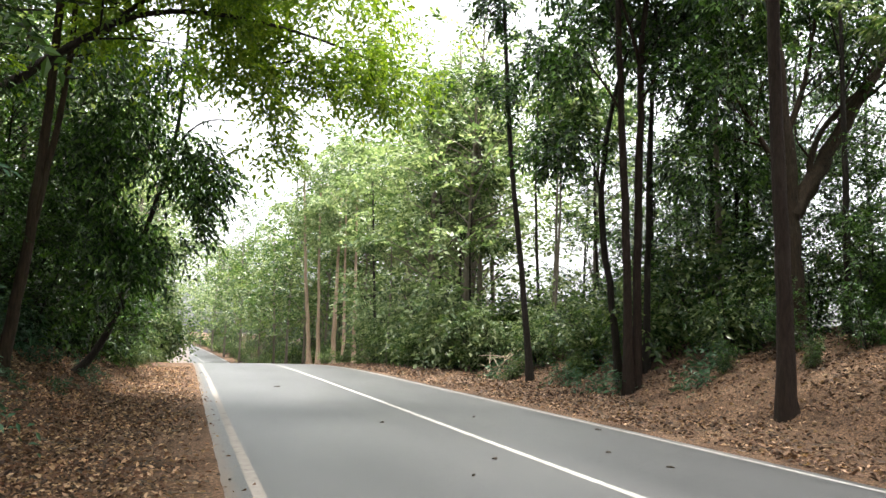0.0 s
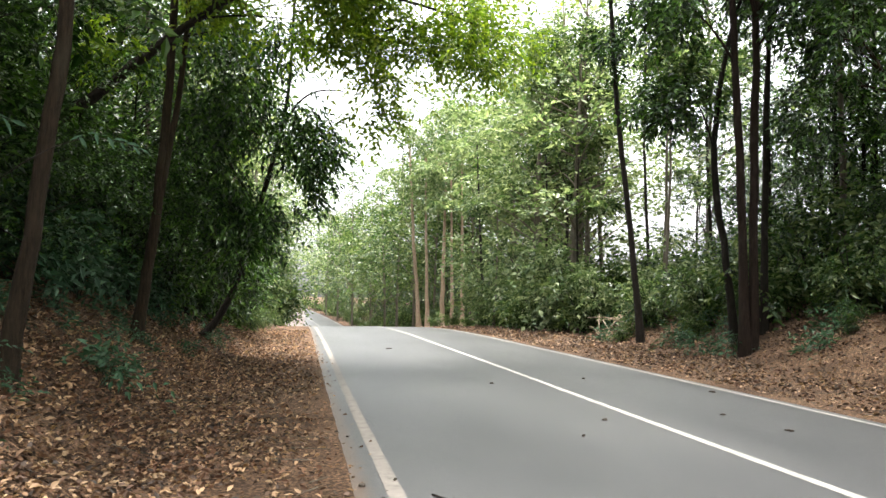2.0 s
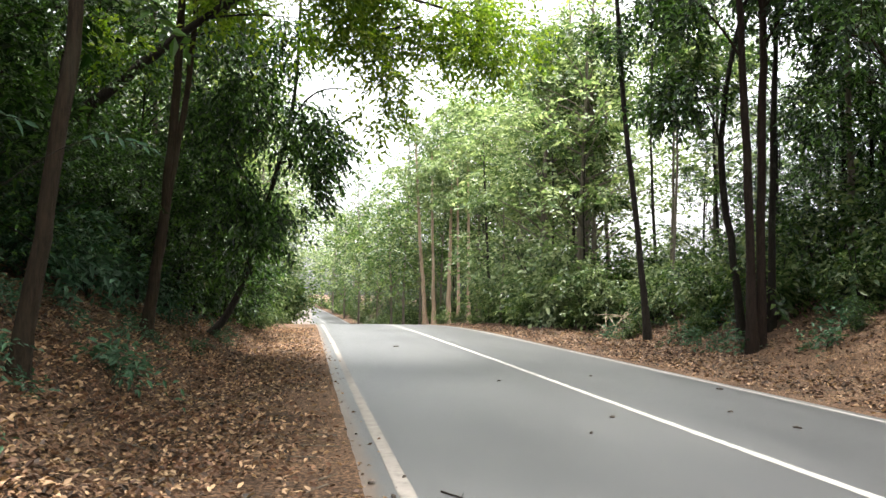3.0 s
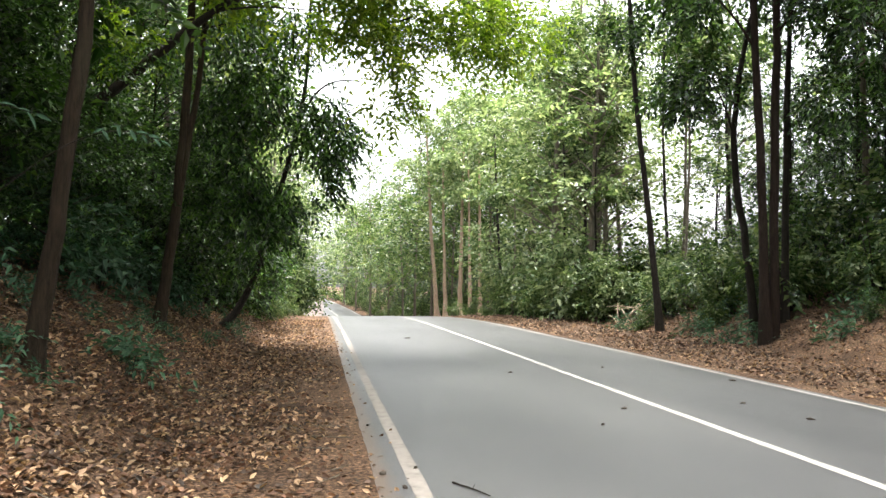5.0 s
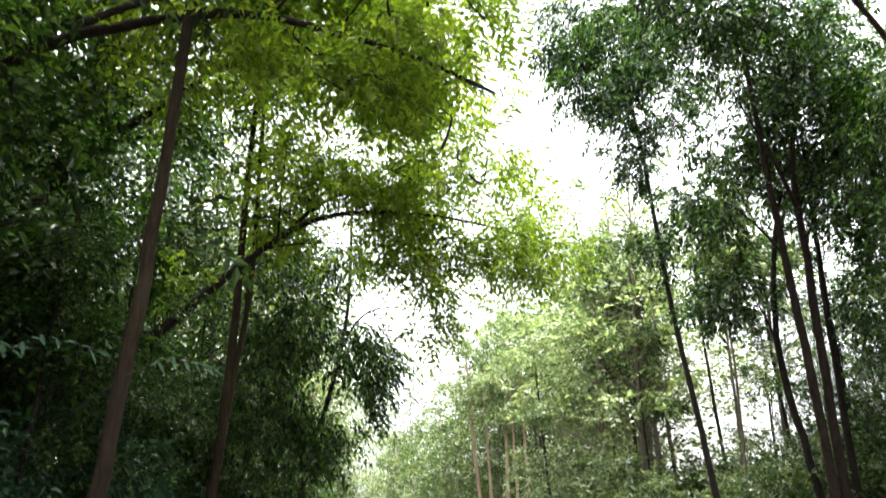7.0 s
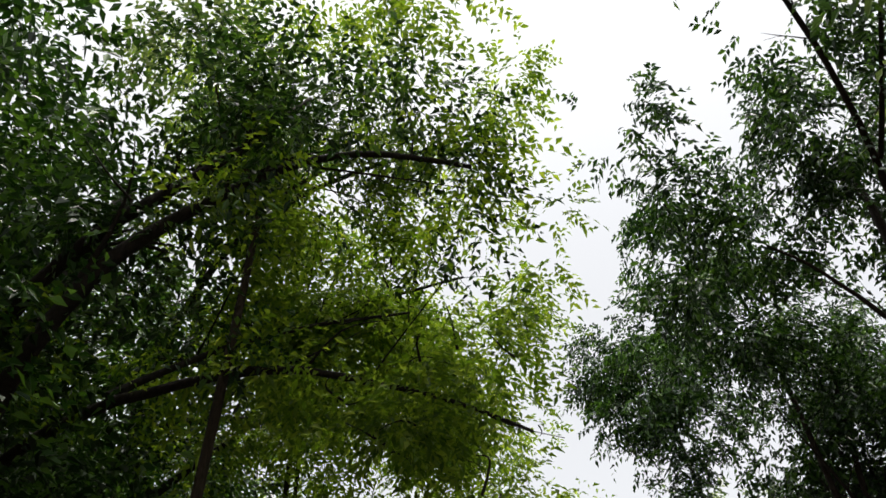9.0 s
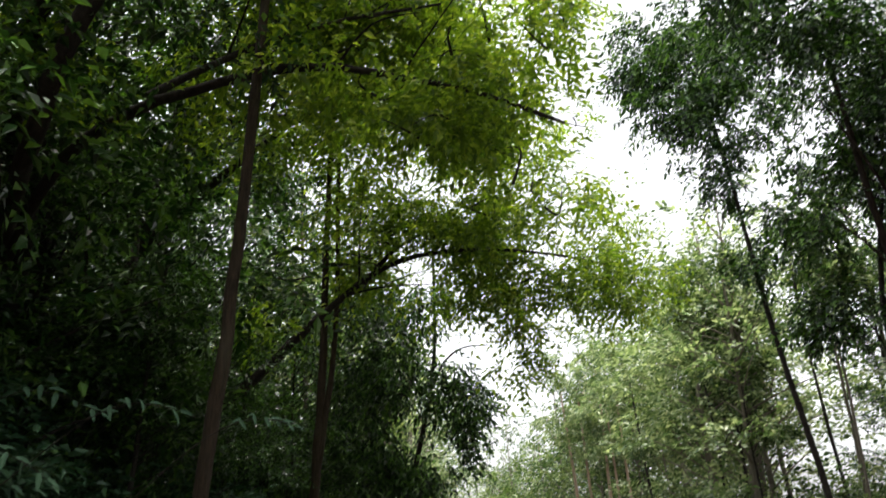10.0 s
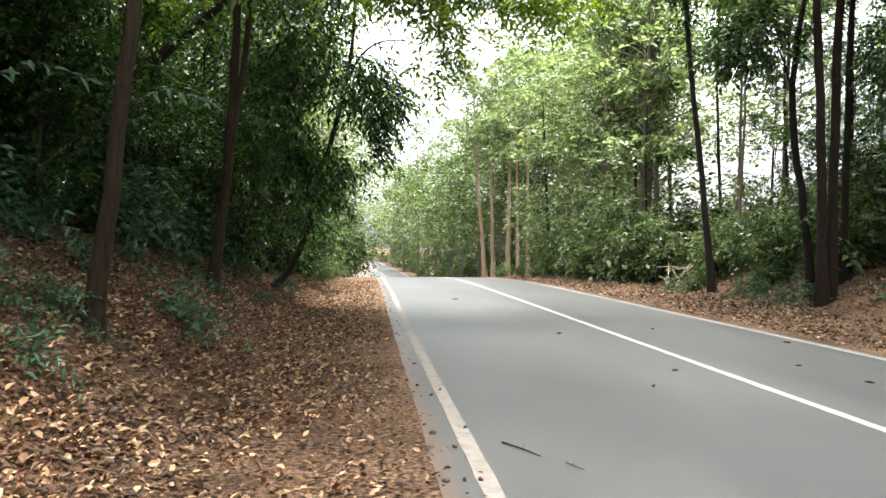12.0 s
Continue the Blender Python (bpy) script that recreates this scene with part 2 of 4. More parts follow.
def curled(base, way, normal, length, width, curl):
    """Rounded dry leaves, curled along the rib: six corners each, two four-sided halves."""
    side = unit(np.cross(way, normal))
    up = np.cross(side, way)
    L, W, C = length[:, None], width[:, None], (curl * length)[:, None]
    a = base + way * L * 0.33 + up * C * 0.7
    b = base + way * L * 0.72 + up * C
    tip = base + way * L + up * C * 0.4
    lift = up * W * 0.22
    v = np.stack([base, a + side * W * 0.5 + lift, b + side * W * 0.36 + lift * 0.8, tip, b - side * W * 0.36 + lift * 0.3, a - side * W * 0.5 + lift * 0.5], 1).reshape(-1, 3)
    o = np.arange(len(base))[:, None] * 6
    f = np.stack([o + [0, 1, 2, 3], o + [0, 3, 4, 5]], 1).reshape(-1, 4)
    return v, f


def in_blobs(rng, blobs, n, hollow=2.0, gappy=0.0):
    """Points in ellipsoids (x, y, z, rx, ry, rz), thicker towards their skins, with gaps; and the centre of each one's ellipsoid."""
    b = np.asarray(blobs, float)
    wgt = (b[:, 3] * b[:, 4] * b[:, 5]) ** 0.75
    k = rng.choice(len(b), int(n * (1 + 1.5 * gappy)), p=wgt / wgt.sum())
    d = unit(rng.normal(0, 1, (len(k), 3)))
    rad = rng.rand(len(k)) ** (1 / hollow)
    p = b[k, :3] + d * b[k, 3:] * rad[:, None]
    if gappy:
        s = 2.6
        q = np.sin(p[:, 0] * s + 1.3 * np.sin(p[:, 2] * 1.9)) + np.sin(p[:, 1] * s * 0.9 + 2.1 * np.sin(p[:, 0] * 1.3)) + np.sin(p[:, 2] * s * 1.2 + 1.7 * np.sin(p[:, 1] * 1.7))
        keep = q + rng.normal(0, 0.6, len(q)) > -0.2 + gappy * 0.9
        p, k = p[keep], k[keep]
    return p[:n], b[k[:n], :3]


def sprays(rng, p, centre, per=9, size=0.1, slim=0.5, span=0.5, droop=0.25, jitter=0.35):
    """Leafy twigs at p, pointing away from centre, each with its leaves set left and right of it."""
    m = len(p)
    out = p - centre
    out[:, 2] *= 0.5
    d = unit(unit(out) + rng.normal(0, 0.55, (m, 3)) + np.array([0, 0, -droop]))
    nrm = unit(np.array([0, 0, 1.0]) + rng.normal(0, jitter, (m, 3)))
    side = unit(np.cross(d, nrm))
    nrm = np.cross(side, d)
    sp = span * rng.uniform(0.6, 1.3, m)
    t = (np.arange(per) / (per - 1.0))[None, :]
    sg = np.where(np.arange(per) % 2 == 0, 1.0, -1.0)[None, :, None]
    base = p[:, None, :] + d[:, None, :] * (sp[:, None] * t)[:, :, None] - np.array([0, 0, 1.0]) * (droop * sp[:, None] * t * t)[:, :, None]
    way = unit(d[:, None, :] * 0.75 + side[:, None, :] * sg + rng.normal(0, 0.22, (m, per, 3)))
    nn = unit(nrm[:, None, :] + rng.normal(0, jitter, (m, per, 3)))
    ln = size * rng.uniform(0.6, 1.35, (m, per))
    return leaves(base.reshape(-1, 3), way.reshape(-1, 3), nn.reshape(-1, 3), ln.ravel(), (ln * slim).ravel(), droop)


def twigs(rng, blobs, n, r=0.012):
    """Thin bare branches fanning out inside the crown."""
    got = []
    b = np.asarray(blobs, float)
    for i in range(n):
        c = b[rng.randint(len(b))]
        s = c[:3] + rng.normal(0, 0.15, 3) - [0, 0, c[5] * 0.5]
        e = c[:3] + unit(rng.normal(0, 1, 3)) * c[3:] * 0.9
        mid = (s + e) / 2 + rng.normal(0, 0.12, 3)
        got.append(tube([s, mid, e], [r * 1.6, r, r * 0.4], 4, i))
    return got


# ---- ground, verges and banks ----
def fall(y):
    y = np.asarray(y, float)
    return np.where(y < 28, 0.0, np.where(y < 60, -0.001 * (y - 28) ** 2, np.where(y < 85, -1.024 - 0.064 * (y - 60), np.where(y < 140, -2.624 + 0.04 * (y - 85), -0.424 - 0.03 * (np.minimum(y, 400) - 140)))))


def bend(y):
    y = np.asarray(y, float)
    return np.where(y < 48, 0.0, -0.0009 * (np.minimum(y, 140) - 48) ** 2)


def wave(x, y):
    return np.sin(1.9 * x + 0.7 * y) * np.sin(1.3 * y - 0.5 * x) * 0.5 + np.sin(4.1 * x - 2.3 * y + 1.0) * 0.25


def ground_z(x, y):
    x, y = np.asarray(x, float), np.asarray(y, float)
    q = x - bend(y)
    u = np.maximum(0, -1.25 - q)
    left = 4.2 * (1 - np.exp(-(u * u / (u + 0.5)) * 0.84 / 4.2))
    foot = 9.75 + 0.05 * np.clip(y - 11, 0, 30)
    v = np.maximum(0, q - foot)
    right = 2.7 * (1 - np.exp(-v * 0.62 / 2.7)) * np.clip(1.25 - 0.022 * y, 0.4, 1.0) + 0.08 * np.clip((q - 7.3) / 2, 0, 1)
    rough_l = np.clip((-q - 0.2) / 2.0, 0, 1)
    rough_r = np.clip((q - 7.6) / 2.0, 0, 1)
    bed = np.where((q > 0.48) & (q < 7.1), -0.03, 0.008 + 0.005 * np.sin(5.1 * y) * np.sin(2.3 * y + 1) * ((q > 0.4) & (q < 0.6)))
    far = np.clip((np.abs(x) - 35) / 60, 0, 1)
    return fall(y) + (left + right) * (1 - far) + wave(x, y) * 0.1 * (rough_l + rough_r) + bed


gx = np.concatenate([[-3000, -900, -300, -120, -70, -45, -30], np.arange(-22, -3, 0.5), np.arange(-3, 0.4, 0.22), [0.44, 0.52, 0.7, 2, 4, 6, 7.0, 7.18, 7.27], np.arange(7.5, 12, 0.3), np.arange(12, 22, 0.6), [26, 32, 45, 70, 120, 300, 900, 3000]])
gy = np.concatenate([[-3000, -900, -300, -100, -60], np.arange(-40, 2, 2.0), np.arange(2, 30, 0.4), np.arange(30, 60, 1.0), np.arange(60, 132, 3.0), [140, 160, 220, 400, 1000, 3000]])
X, Y = np.meshgrid(gx, gy)
XB = X + np.where(np.abs(X) < 40, bend(Y), 0)
Z = ground_z(XB, Y)
ii, jj = np.meshgrid(np.arange(len(gx) - 1), np.arange(len(gy) - 1))
o_ = jj * len(gx) + ii
ground = new("ground", mesh("ground", np.stack([XB, Y, Z], -1).reshape(-1, 3), np.stack([o_, o_ + 1, o_ + 1 + len(gx), o_ + len(gx)], -1).reshape(-1, 4), SOIL, True))
tagged(ground, "brown forest soil with banks rising from both verges", "ground", kind="structure")

ry = np.concatenate([np.arange(-60, 0, 2.0), np.arange(0, 28, 0.4), np.arange(28, 132, 1.0), [160, 220]])
rnd = np.random.RandomState(4)
edge_l = 0.41 + 0.02 * np.sin(ry * 0.8) + rnd.normal(0, 0.012, len(ry))
edge_r = 7.2 + 0.02 * np.sin(ry * 0.7 + 1) + rnd.normal(0, 0.012, len(ry))
cross = np.stack([edge_l, edge_l, edge_l + 0.25, np.full(len(ry), 4.0), edge_r - 0.25, edge_r, edge_r], 1)
drop = np.array([-0.08, 0.0, 0.012, 0.03, 0.012, 0.0, -0.08])
rv = np.stack([cross + bend(ry)[:, None], np.repeat(ry[:, None], 7, 1), fall(ry)[:, None] + drop[None, :]], -1).reshape(-1, 3)
a_, b_ = np.meshgrid(np.arange(6), np.arange(len(ry) - 1))
o_ = b_ * 7 + a_
road = new("road", mesh("road", rv, np.stack([o_, o_ + 1, o_ + 8, o_ + 7], -1).reshape(-1, 4), ASPHALT))
tagged(road, "smooth grey asphalt road running over a low crest", "road", kind="structure")


def road_z(x, y):
    return fall(y) + np.interp(x, [0.43, 0.68, 4.0, 6.95, 7.2], [0, 0.012, 0.03, 0.012, 0])


def painted_line(name, x, w, label, seed, paint=None):
    rng = np.random.RandomState(seed)
    y = np.concatenate([np.arange(-60, 2, 2.0), np.arange(2, 30, 0.25), np.arange(30, 131, 1.0)])
    hw = w / 2 * (1 + rng.normal(0, 0.05, len(y)))
    cx = x + bend(y) + 0.012 * np.sin(y * 0.31 + seed)
    v = np.stack([np.stack([cx - hw, y, road_z(x - w / 2, y) + 0.005], -1), np.stack([cx + hw, y, road_z(x + w / 2, y) + 0.005], -1)], 1).reshape(-1, 3)
    o = np.arange(len(y) - 1)[:, None] * 2
    return part(name, mesh(name, v, o + [0, 1, 3, 2], paint or PAINT), road, label)


painted_line("edge_line", 0.755, 0.125, "worn white painted edge line dulled by dust", 1, PAINT_DUSTY)
painted_line("centre_line", 4.19, 0.11, "solid white painted centre line", 2)
painted_line("edge_line", 6.93, 0.09, "thin faded white edge line", 3)


# ---- fallen leaves ----
def litter(name, label, n, xr, yr, seed, size, power=1.6, bias=None, leaf=LEAF_DRY):
    rng = np.random.RandomState(seed)
    y = yr[0] + (yr[1] - yr[0]) * rng.rand(n) ** power
    x = rng.uniform(xr[0], xr[1], n)
    keep = wave(x * 0.6, y * 0.6) + rng.normal(0, 0.45, n) > -0.35
    if bias:
        keep &= bias(x, y, rng)
    x, y = x[keep], y[keep]
    m = len(x)
    a = rng.uniform(0, 2 * np.pi, m)
    way = unit(np.stack([np.cos(a), np.sin(a), rng.normal(0.1, 0.3, m)], 1))
    nrm = unit(np.array([0, 0, 1.0]) + rng.normal(0, 0.5, (m, 3)))
    ln = size * rng.uniform(0.4, 1.3, m)
    v, f = curled(np.stack([x, y, ground_z(x, y) + 0.01 + 0.02 * rng.rand(m)], 1), way, nrm, ln, ln * rng.uniform(0.35, 0.65, m), rng.uniform(-0.15, 0.3, m))
    ob = new(name, mesh(name, v, f, leaf))
    return tagged(ob, label, "leaf litter", kind="stuff")


def verge_left(x, y, rng):
    return (x < 0.35 - 0.9 * rng.rand(len(x)) ** 3) & (rng.rand(len(x)) < np.clip(0.5 + 0.45 * (-x), 0.42, 1))


litter("leaf_litter", "dry brown and tan fallen leaves on the bank", 190000, (-7.5, 0.45), (1.5, 34), 11, 0.066, 1.7, verge_left)
litter("leaf_litter", "dry brown fallen leaves below the roadside trees", 60000, (7.3, 16), (5, 44), 12, 0.085, 1.2, None, LEAF_RUST_SHADED)
litter("leaf_litter", "thin dry leaves on the verge and trodden soil", 46000, (-7.5, 0.45), (-9, 1.6), 14, 0.066, 1.0, verge_left)
litter("leaf_litter", "scattered dead leaves along the asphalt edge", 800, (0.35, 0.75), (3.0, 30), 13, 0.055)


rt = np.random.RandomState(77)
bits = []
for i in range(240):
    x, y = (rt.uniform(-5.5, 0.2), 2.5 + 20 * rt.rand() ** 1.6) if i < 150 else (rt.uniform(7.5, 12.5), rt.uniform(8, 32))
    a, ln = rt.uniform(0, 6.28), rt.uniform(0.12, 0.5)
    p = [(x + ln * t * math.cos(a), y + ln * t * math.sin(a)) for t in (-0.5, 0.05, 0.5)]
    bits.append(tube([(px, py, float(ground_z(px, py)) + 0.025 + 0.02 * k * (i % 3 == 0)) for k, (px, py) in enumerate(p)], [0.006, 0.005, 0.003], 4, i))
tagged(new("fallen_twigs", mesh("fallen_twigs", *joined(bits), BARK_GREY)), "thin dry twigs strewn among the fallen leaves", "twigs", kind="stuff")


# ---- things on the asphalt ----
def road_leaf(x, y, size, seed):
    rng = np.random.RandomState(seed)
    a = rng.uniform(0, 6.28)
    ang = np.linspace(0, 2 * np.pi, 9)[:-1]
    rad = size * np.array([1.0, 0.6, 0.42, 0.55, 0.9, 0.5, 0.4, 0.62]) * rng.uniform(0.85, 1.15, 8)
    zc = 0.012 + 0.016 * rng.rand(8)
    rim = np.stack([rad * np.cos(ang + a), rad * np.sin(ang + a), zc], 1)
    v = np.vstack([rim, [[0, 0, 0.03]], rim * [1, 1, 0] + [0, 0, 0.004]])
    f = np.array([[i, (i + 1) % 8, 8] for i in range(8)] + [[i, i + 9, (i + 1) % 8] for i in range(8)] + [[(i + 1) % 8, i + 9, (i + 1) % 8 + 9] for i in range(8)])
    ob = new("dead_leaf", mesh("dead_leaf", v, f, TAR))
    ob.location = (x, y, float(road_z(x, y)))
    return tagged(ob, "curled dark dead leaf lying on the asphalt", "leaf", "dead leaves on the road")


SPOTS = [(2.45, 21.9, 0.14), (3.68, 9.1, 0.12), (6.58, 11.77, 0.12), (5.52, 8.17, 0.09), (5.39, 9.38, 0.06), (3.02, 8.06, 0.05), (3.25, 13.1, 0.06), (5.15, 13.8, 0.07), (0.65, 5.76, 0.045), (0.5, 4.95, 0.05), (0.62, 4.94, 0.04), (0.72, 4.93, 0.045), (0.52, 6.22, 0.05), (0.8, 6.36, 0.03)]
for i, (x, y, s) in enumerate(SPOTS):
    road_leaf(x, y, s * 0.62, 50 + i)


def stick(points, r, seed, label):
    v, f = joined([tube([Vector(a) for a in points], [r, r * 0.8, r * 0.5], 6, seed), tube([points[1], Vector(points[1]) + Vector((0.03, 0.07, 0.012))], [r * 0.5, r * 0.25], 5, seed)])
    return tagged(new("twig", mesh("twig", v, f, BARK_DARK, True)), label, "twig", "twigs on the road")


stick([(1.02, 5.86, 0.023), (1.13, 5.64, 0.03), (1.22, 5.45, 0.024)], 0.009, 1, "broken dark twig lying on the asphalt")
stick([(1.36, 5.28, 0.024), (1.39, 5.2, 0.026), (1.44, 5.1, 0.023)], 0.004, 2, "thin dark twig lying on the asphalt")


# ---- trees ----
def tree(name, label, base, stems, bark, blobs=(), leaf=None, count=0, size=0.1, per=9, span=0.5, droop=0.25, gappy=0.5, seed=1, group="", sides=10, slim=0.5, bare=14, hollow=2.0, category="tree", side=0):
    """stems: (points, first radius, last radius); the first is the trunk. blobs: the crown's ellipsoids, in the world."""
    x, y = base
    z = float(ground_z(x, y))
    root = thing(name, x, y, z - 0.05, label, category, group)
    off = np.array([x, y, z - 0.05])
    rng = np.random.RandomState(seed)
    for i, (pts, r0, r1) in enumerate(stems):
        p = np.asarray(pts, float) - off
        if i == 0:
            p[0] = (p[0][0], p[0][1], -0.1)
        v, f = tube(p, np.linspace(r0, r1, len(p)), sides if i == 0 else 7, seed + i, 0.05, 0.55 if i == 0 else 0.0)
        part("trunk" if i == 0 else "branch", mesh("trunk" if i == 0 else "branch", v, f, bark, True), root)
    for pts, r0, r1 in stems[1:] if side else ():
        p = np.asarray(pts, float) - off
        for k in range(side):
            t = (0.3 + 0.65 * (k + rng.rand()) / side) * (len(p) - 1)
            j = min(int(t), len(p) - 2)
            a, d = p[j] + (p[j + 1] - p[j]) * (t - j), unit(p[j + 1] - p[j])
            d = unit(d * 0.8 + unit(rng.normal(0, 1, 3)) * 0.8 + [0, 0, 0.15])
            ln = rng.uniform(0.8, 2.0)
            m = a + d * ln * 0.5 + rng.normal(0, 0.1, 3)
            e = a + d * ln + rng.normal(0, 0.15, 3) - [0, 0, 0.12]
            r = max(0.012, 0.4 * (r0 + (r1 - r0) * t / (len(p) - 1)))
            fork = m + unit(d + rng.normal(0, 0.5, 3)) * ln * 0.45
            v, f = joined([tube([a, m, e], [r, r * 0.6, 0.005], 5, k), tube([m, (m + fork) / 2 + rng.normal(0, 0.05, 3), fork], [r * 0.5, r * 0.3, 0.004], 4, k)])
            part("branch", mesh("branch", v, f, bark, True), root)
    if count:
        b = np.asarray(blobs, float) - np.concatenate([off, np.zeros(3)])
        if bare:
            for v, f in twigs(rng, b[:90], bare):
                part("twig", mesh("twig", v, f, bark, True), root)
        p, c = in_blobs(rng, b, count // per, hollow, gappy)
        v, f = sprays(rng, p, c, per, size, slim, span, droop)
        part("crown", mesh("crown", v, f, leaf), root)
    return root


def add_crown(root, blobs, leaf, count, size, seed, per=9, span=0.5, droop=0.3, gappy=0.4):
    rng = np.random.RandomState(seed)
    b = np.asarray(blobs, float) - np.array([*root.location, 0, 0, 0])
    p, c = in_blobs(rng, b, count // per, 2.0, gappy)
    v, f = sprays(rng, p, c, per, size, 0.5, span, droop)
    return part("crown", mesh("crown", v, f, leaf), root, "dense inner foliage with shade put into its dark leaf colour")


def scatter_blobs(seed, n, centre, spread, r):
    rng = np.random.RandomState(seed)
    c = np.asarray(centre) + rng.uniform(-1, 1, (n, 3)) * np.asarray(spread)
    s = rng.uniform(0.7, 1.3, (n, 1)) * np.asarray(r)
    return np.hstack([c, s])


def limb_blobs(seed, n, stems, near=0.3, spread=0.55, small=0.35, large=0.85):
    """Uneven leafy masses strung along the outer lengths of limbs."""
    rng = np.random.RandomState(seed)
    got = []
    for _ in range(n):
        p = np.asarray(stems[rng.randint(len(stems))][0], float)
        t = (near + (1.02 - near) * rng.rand()) * (len(p) - 1)
        k = min(int(t), len(p) - 2)
        c = p[k] + (p[k + 1] - p[k]) * (t - k) + rng.normal(0, 1, 3) * [spread, spread * 1.3, spread * 0.7] + [0, 0, 0.25]
        r = rng.uniform(small, large)
        got.append((*c, r * rng.uniform(0.9, 1.6), r * rng.uniform(0.9, 1.6), r * rng.uniform(0.35, 0.6)))
    return got


# the trees on the left bank
tree("bank_tree", "slim brown trunk leaning over the litter bank", (-2.61, 7.7),
     [([(-2.61, 7.7, 0.5), (-2.46, 7.7, 1.7), (-2.33, 7.7, 2.8), (-2.2, 7.7, 4.0), (-2.02, 7.7, 6.6), (-1.85, 7.7, 10.0)], 0.09, 0.05),
      ([(-1.86, 7.7, 9.7), (-1.5, 7.9, 10.4), (-0.9, 8.2, 11.2)], 0.05, 0.02),
      ([(-1.86, 7.7, 9.7), (-2.2, 7.4, 10.6), (-2.6, 7.0, 11.6)], 0.05, 0.02)],
     BARK_RED, [(-1.3, 8, 11, 1.6, 1.6, 0.9), (-2.6, 7, 11.6, 1.5, 1.5, 0.9)], LEAF_MID, 7000, 0.12, gappy=0.6, seed=21)
tree("bank_tree", "double slim brown trunk rising from the leafy bank", (-2.64, 13.6),
     [([(-2.64, 13.6, 0.6), (-2.49, 13.6, 1.83), (-2.33, 13.6, 3.27), (-2.23, 13.6, 5.66), (-2.15, 13.7, 8.5), (-2.0, 13.8, 11)], 0.1, 0.04),
      ([(-2.36, 13.6, 2.9), (-2.13, 13.6, 4.52), (-1.95, 13.6, 5.7), (-2.0, 13.6, 9.5), (-1.6, 13.5, 12)], 0.06, 0.03)],
     BARK_RED, [(-2, 14, 11.5, 2, 2, 1.2), (-1.2, 13, 12.5, 1.6, 1.6, 1.0)], LEAF_MID, 9000, 0.12, gappy=0.6, seed=22)
tree("leaning_tree", "thin leaning tree with dense dark drooping leaves", (-2.3, 18.8),
     [([(-2.3, 18.8, 0.6), (-1.6, 19, 1.2), (-1.05, 19, 3.44), (-0.55, 19, 5.3), (-0.33, 19, 6.6), (-0.3, 19, 10.1)], 0.09, 0.03),
      ([(-0.5, 19, 5.5), (-0.2, 18.8, 6.1), (0.3, 18.6, 6.4), (0.9, 18.4, 6.3)], 0.035, 0.012),
      ([(-1.05, 19, 3.44), (-1.6, 18.4, 4.4), (-2.1, 18, 5.2)], 0.035, 0.012)],
     BARK_DARK, [(0.0, 17.6, 4.7, 0.9, 1.3, 0.9), (-0.6, 17.6, 3.7, 1.0, 1.2, 1.1), (-1.0, 17.4, 5.6, 1.3, 1.4, 1.2), (-2.0, 17.2, 4.4, 1.2, 1.4, 1.3), (-2.1, 17.2, 6.4, 1.3, 1.4, 1.2), (-1.4, 17.5, 2.6, 1.1, 1.2, 0.9), (-0.9, 18.2, 7.4, 1.1, 1.2, 0.8)],
     LEAF_DARK, 22000, 0.13, 8, 0.45, 0.55, 0.15, 23, hollow=2.4)

# the great tree behind the bank, whose limbs arch over the road
ARCH = [
      ([(-6.8, 10.5, 2.2), (-6.6, 10.3, 3.5), (-6.0, 9.8, 5.0), (-5.6, 9.4, 6.5), (-5.2, 9.2, 9.0), (-4.6, 9.4, 12)], 0.42, 0.14),
      ([(-5.9, 9.6, 5.2), (-4.44, 8, 6.4), (-2.93, 8, 6.99), (-1.24, 8, 7.27), (-0.53, 8, 6.98), (0.51, 8, 6.73), (1.52, 8, 6.19)], 0.085, 0.022),
      ([(-6.5, 10.4, 3.2), (-4.9, 12.6, 3.3), (-3.5, 13, 4.35), (-2.66, 13, 5.17), (-2.1, 13, 5.68), (-1.5, 13, 6.15), (-0.9, 13, 6.58), (0.6, 13, 6.72), (2.4, 14.2, 6.9), (4.2, 15.6, 6.9)], 0.115, 0.012),
      ([(-5.8, 9.4, 5.6), (-3.9, 6.6, 5.8), (-3.14, 6, 6.95), (-2.4, 6, 7.75), (-1.6, 6, 8.4), (-0.5, 6, 8.95), (0.95, 6.2, 8.75)], 0.12, 0.03),
      ([(-5.6, 9.3, 6.4), (-4.2, 6.4, 6.8), (-2.85, 6, 7.95), (-2.0, 6, 8.6), (-1.0, 6, 9.9)], 0.11, 0.04),
      ([(-3.4, 8, 6.9), (-2.6, 8.6, 7.9), (-1.4, 9.2, 8.8), (0.2, 9.6, 9.3)], 0.06, 0.02),
      ([(-1.45, 13, 6.1), (-0.9, 13.4, 7.0), (0.2, 13.8, 7.6)], 0.05, 0.015)]
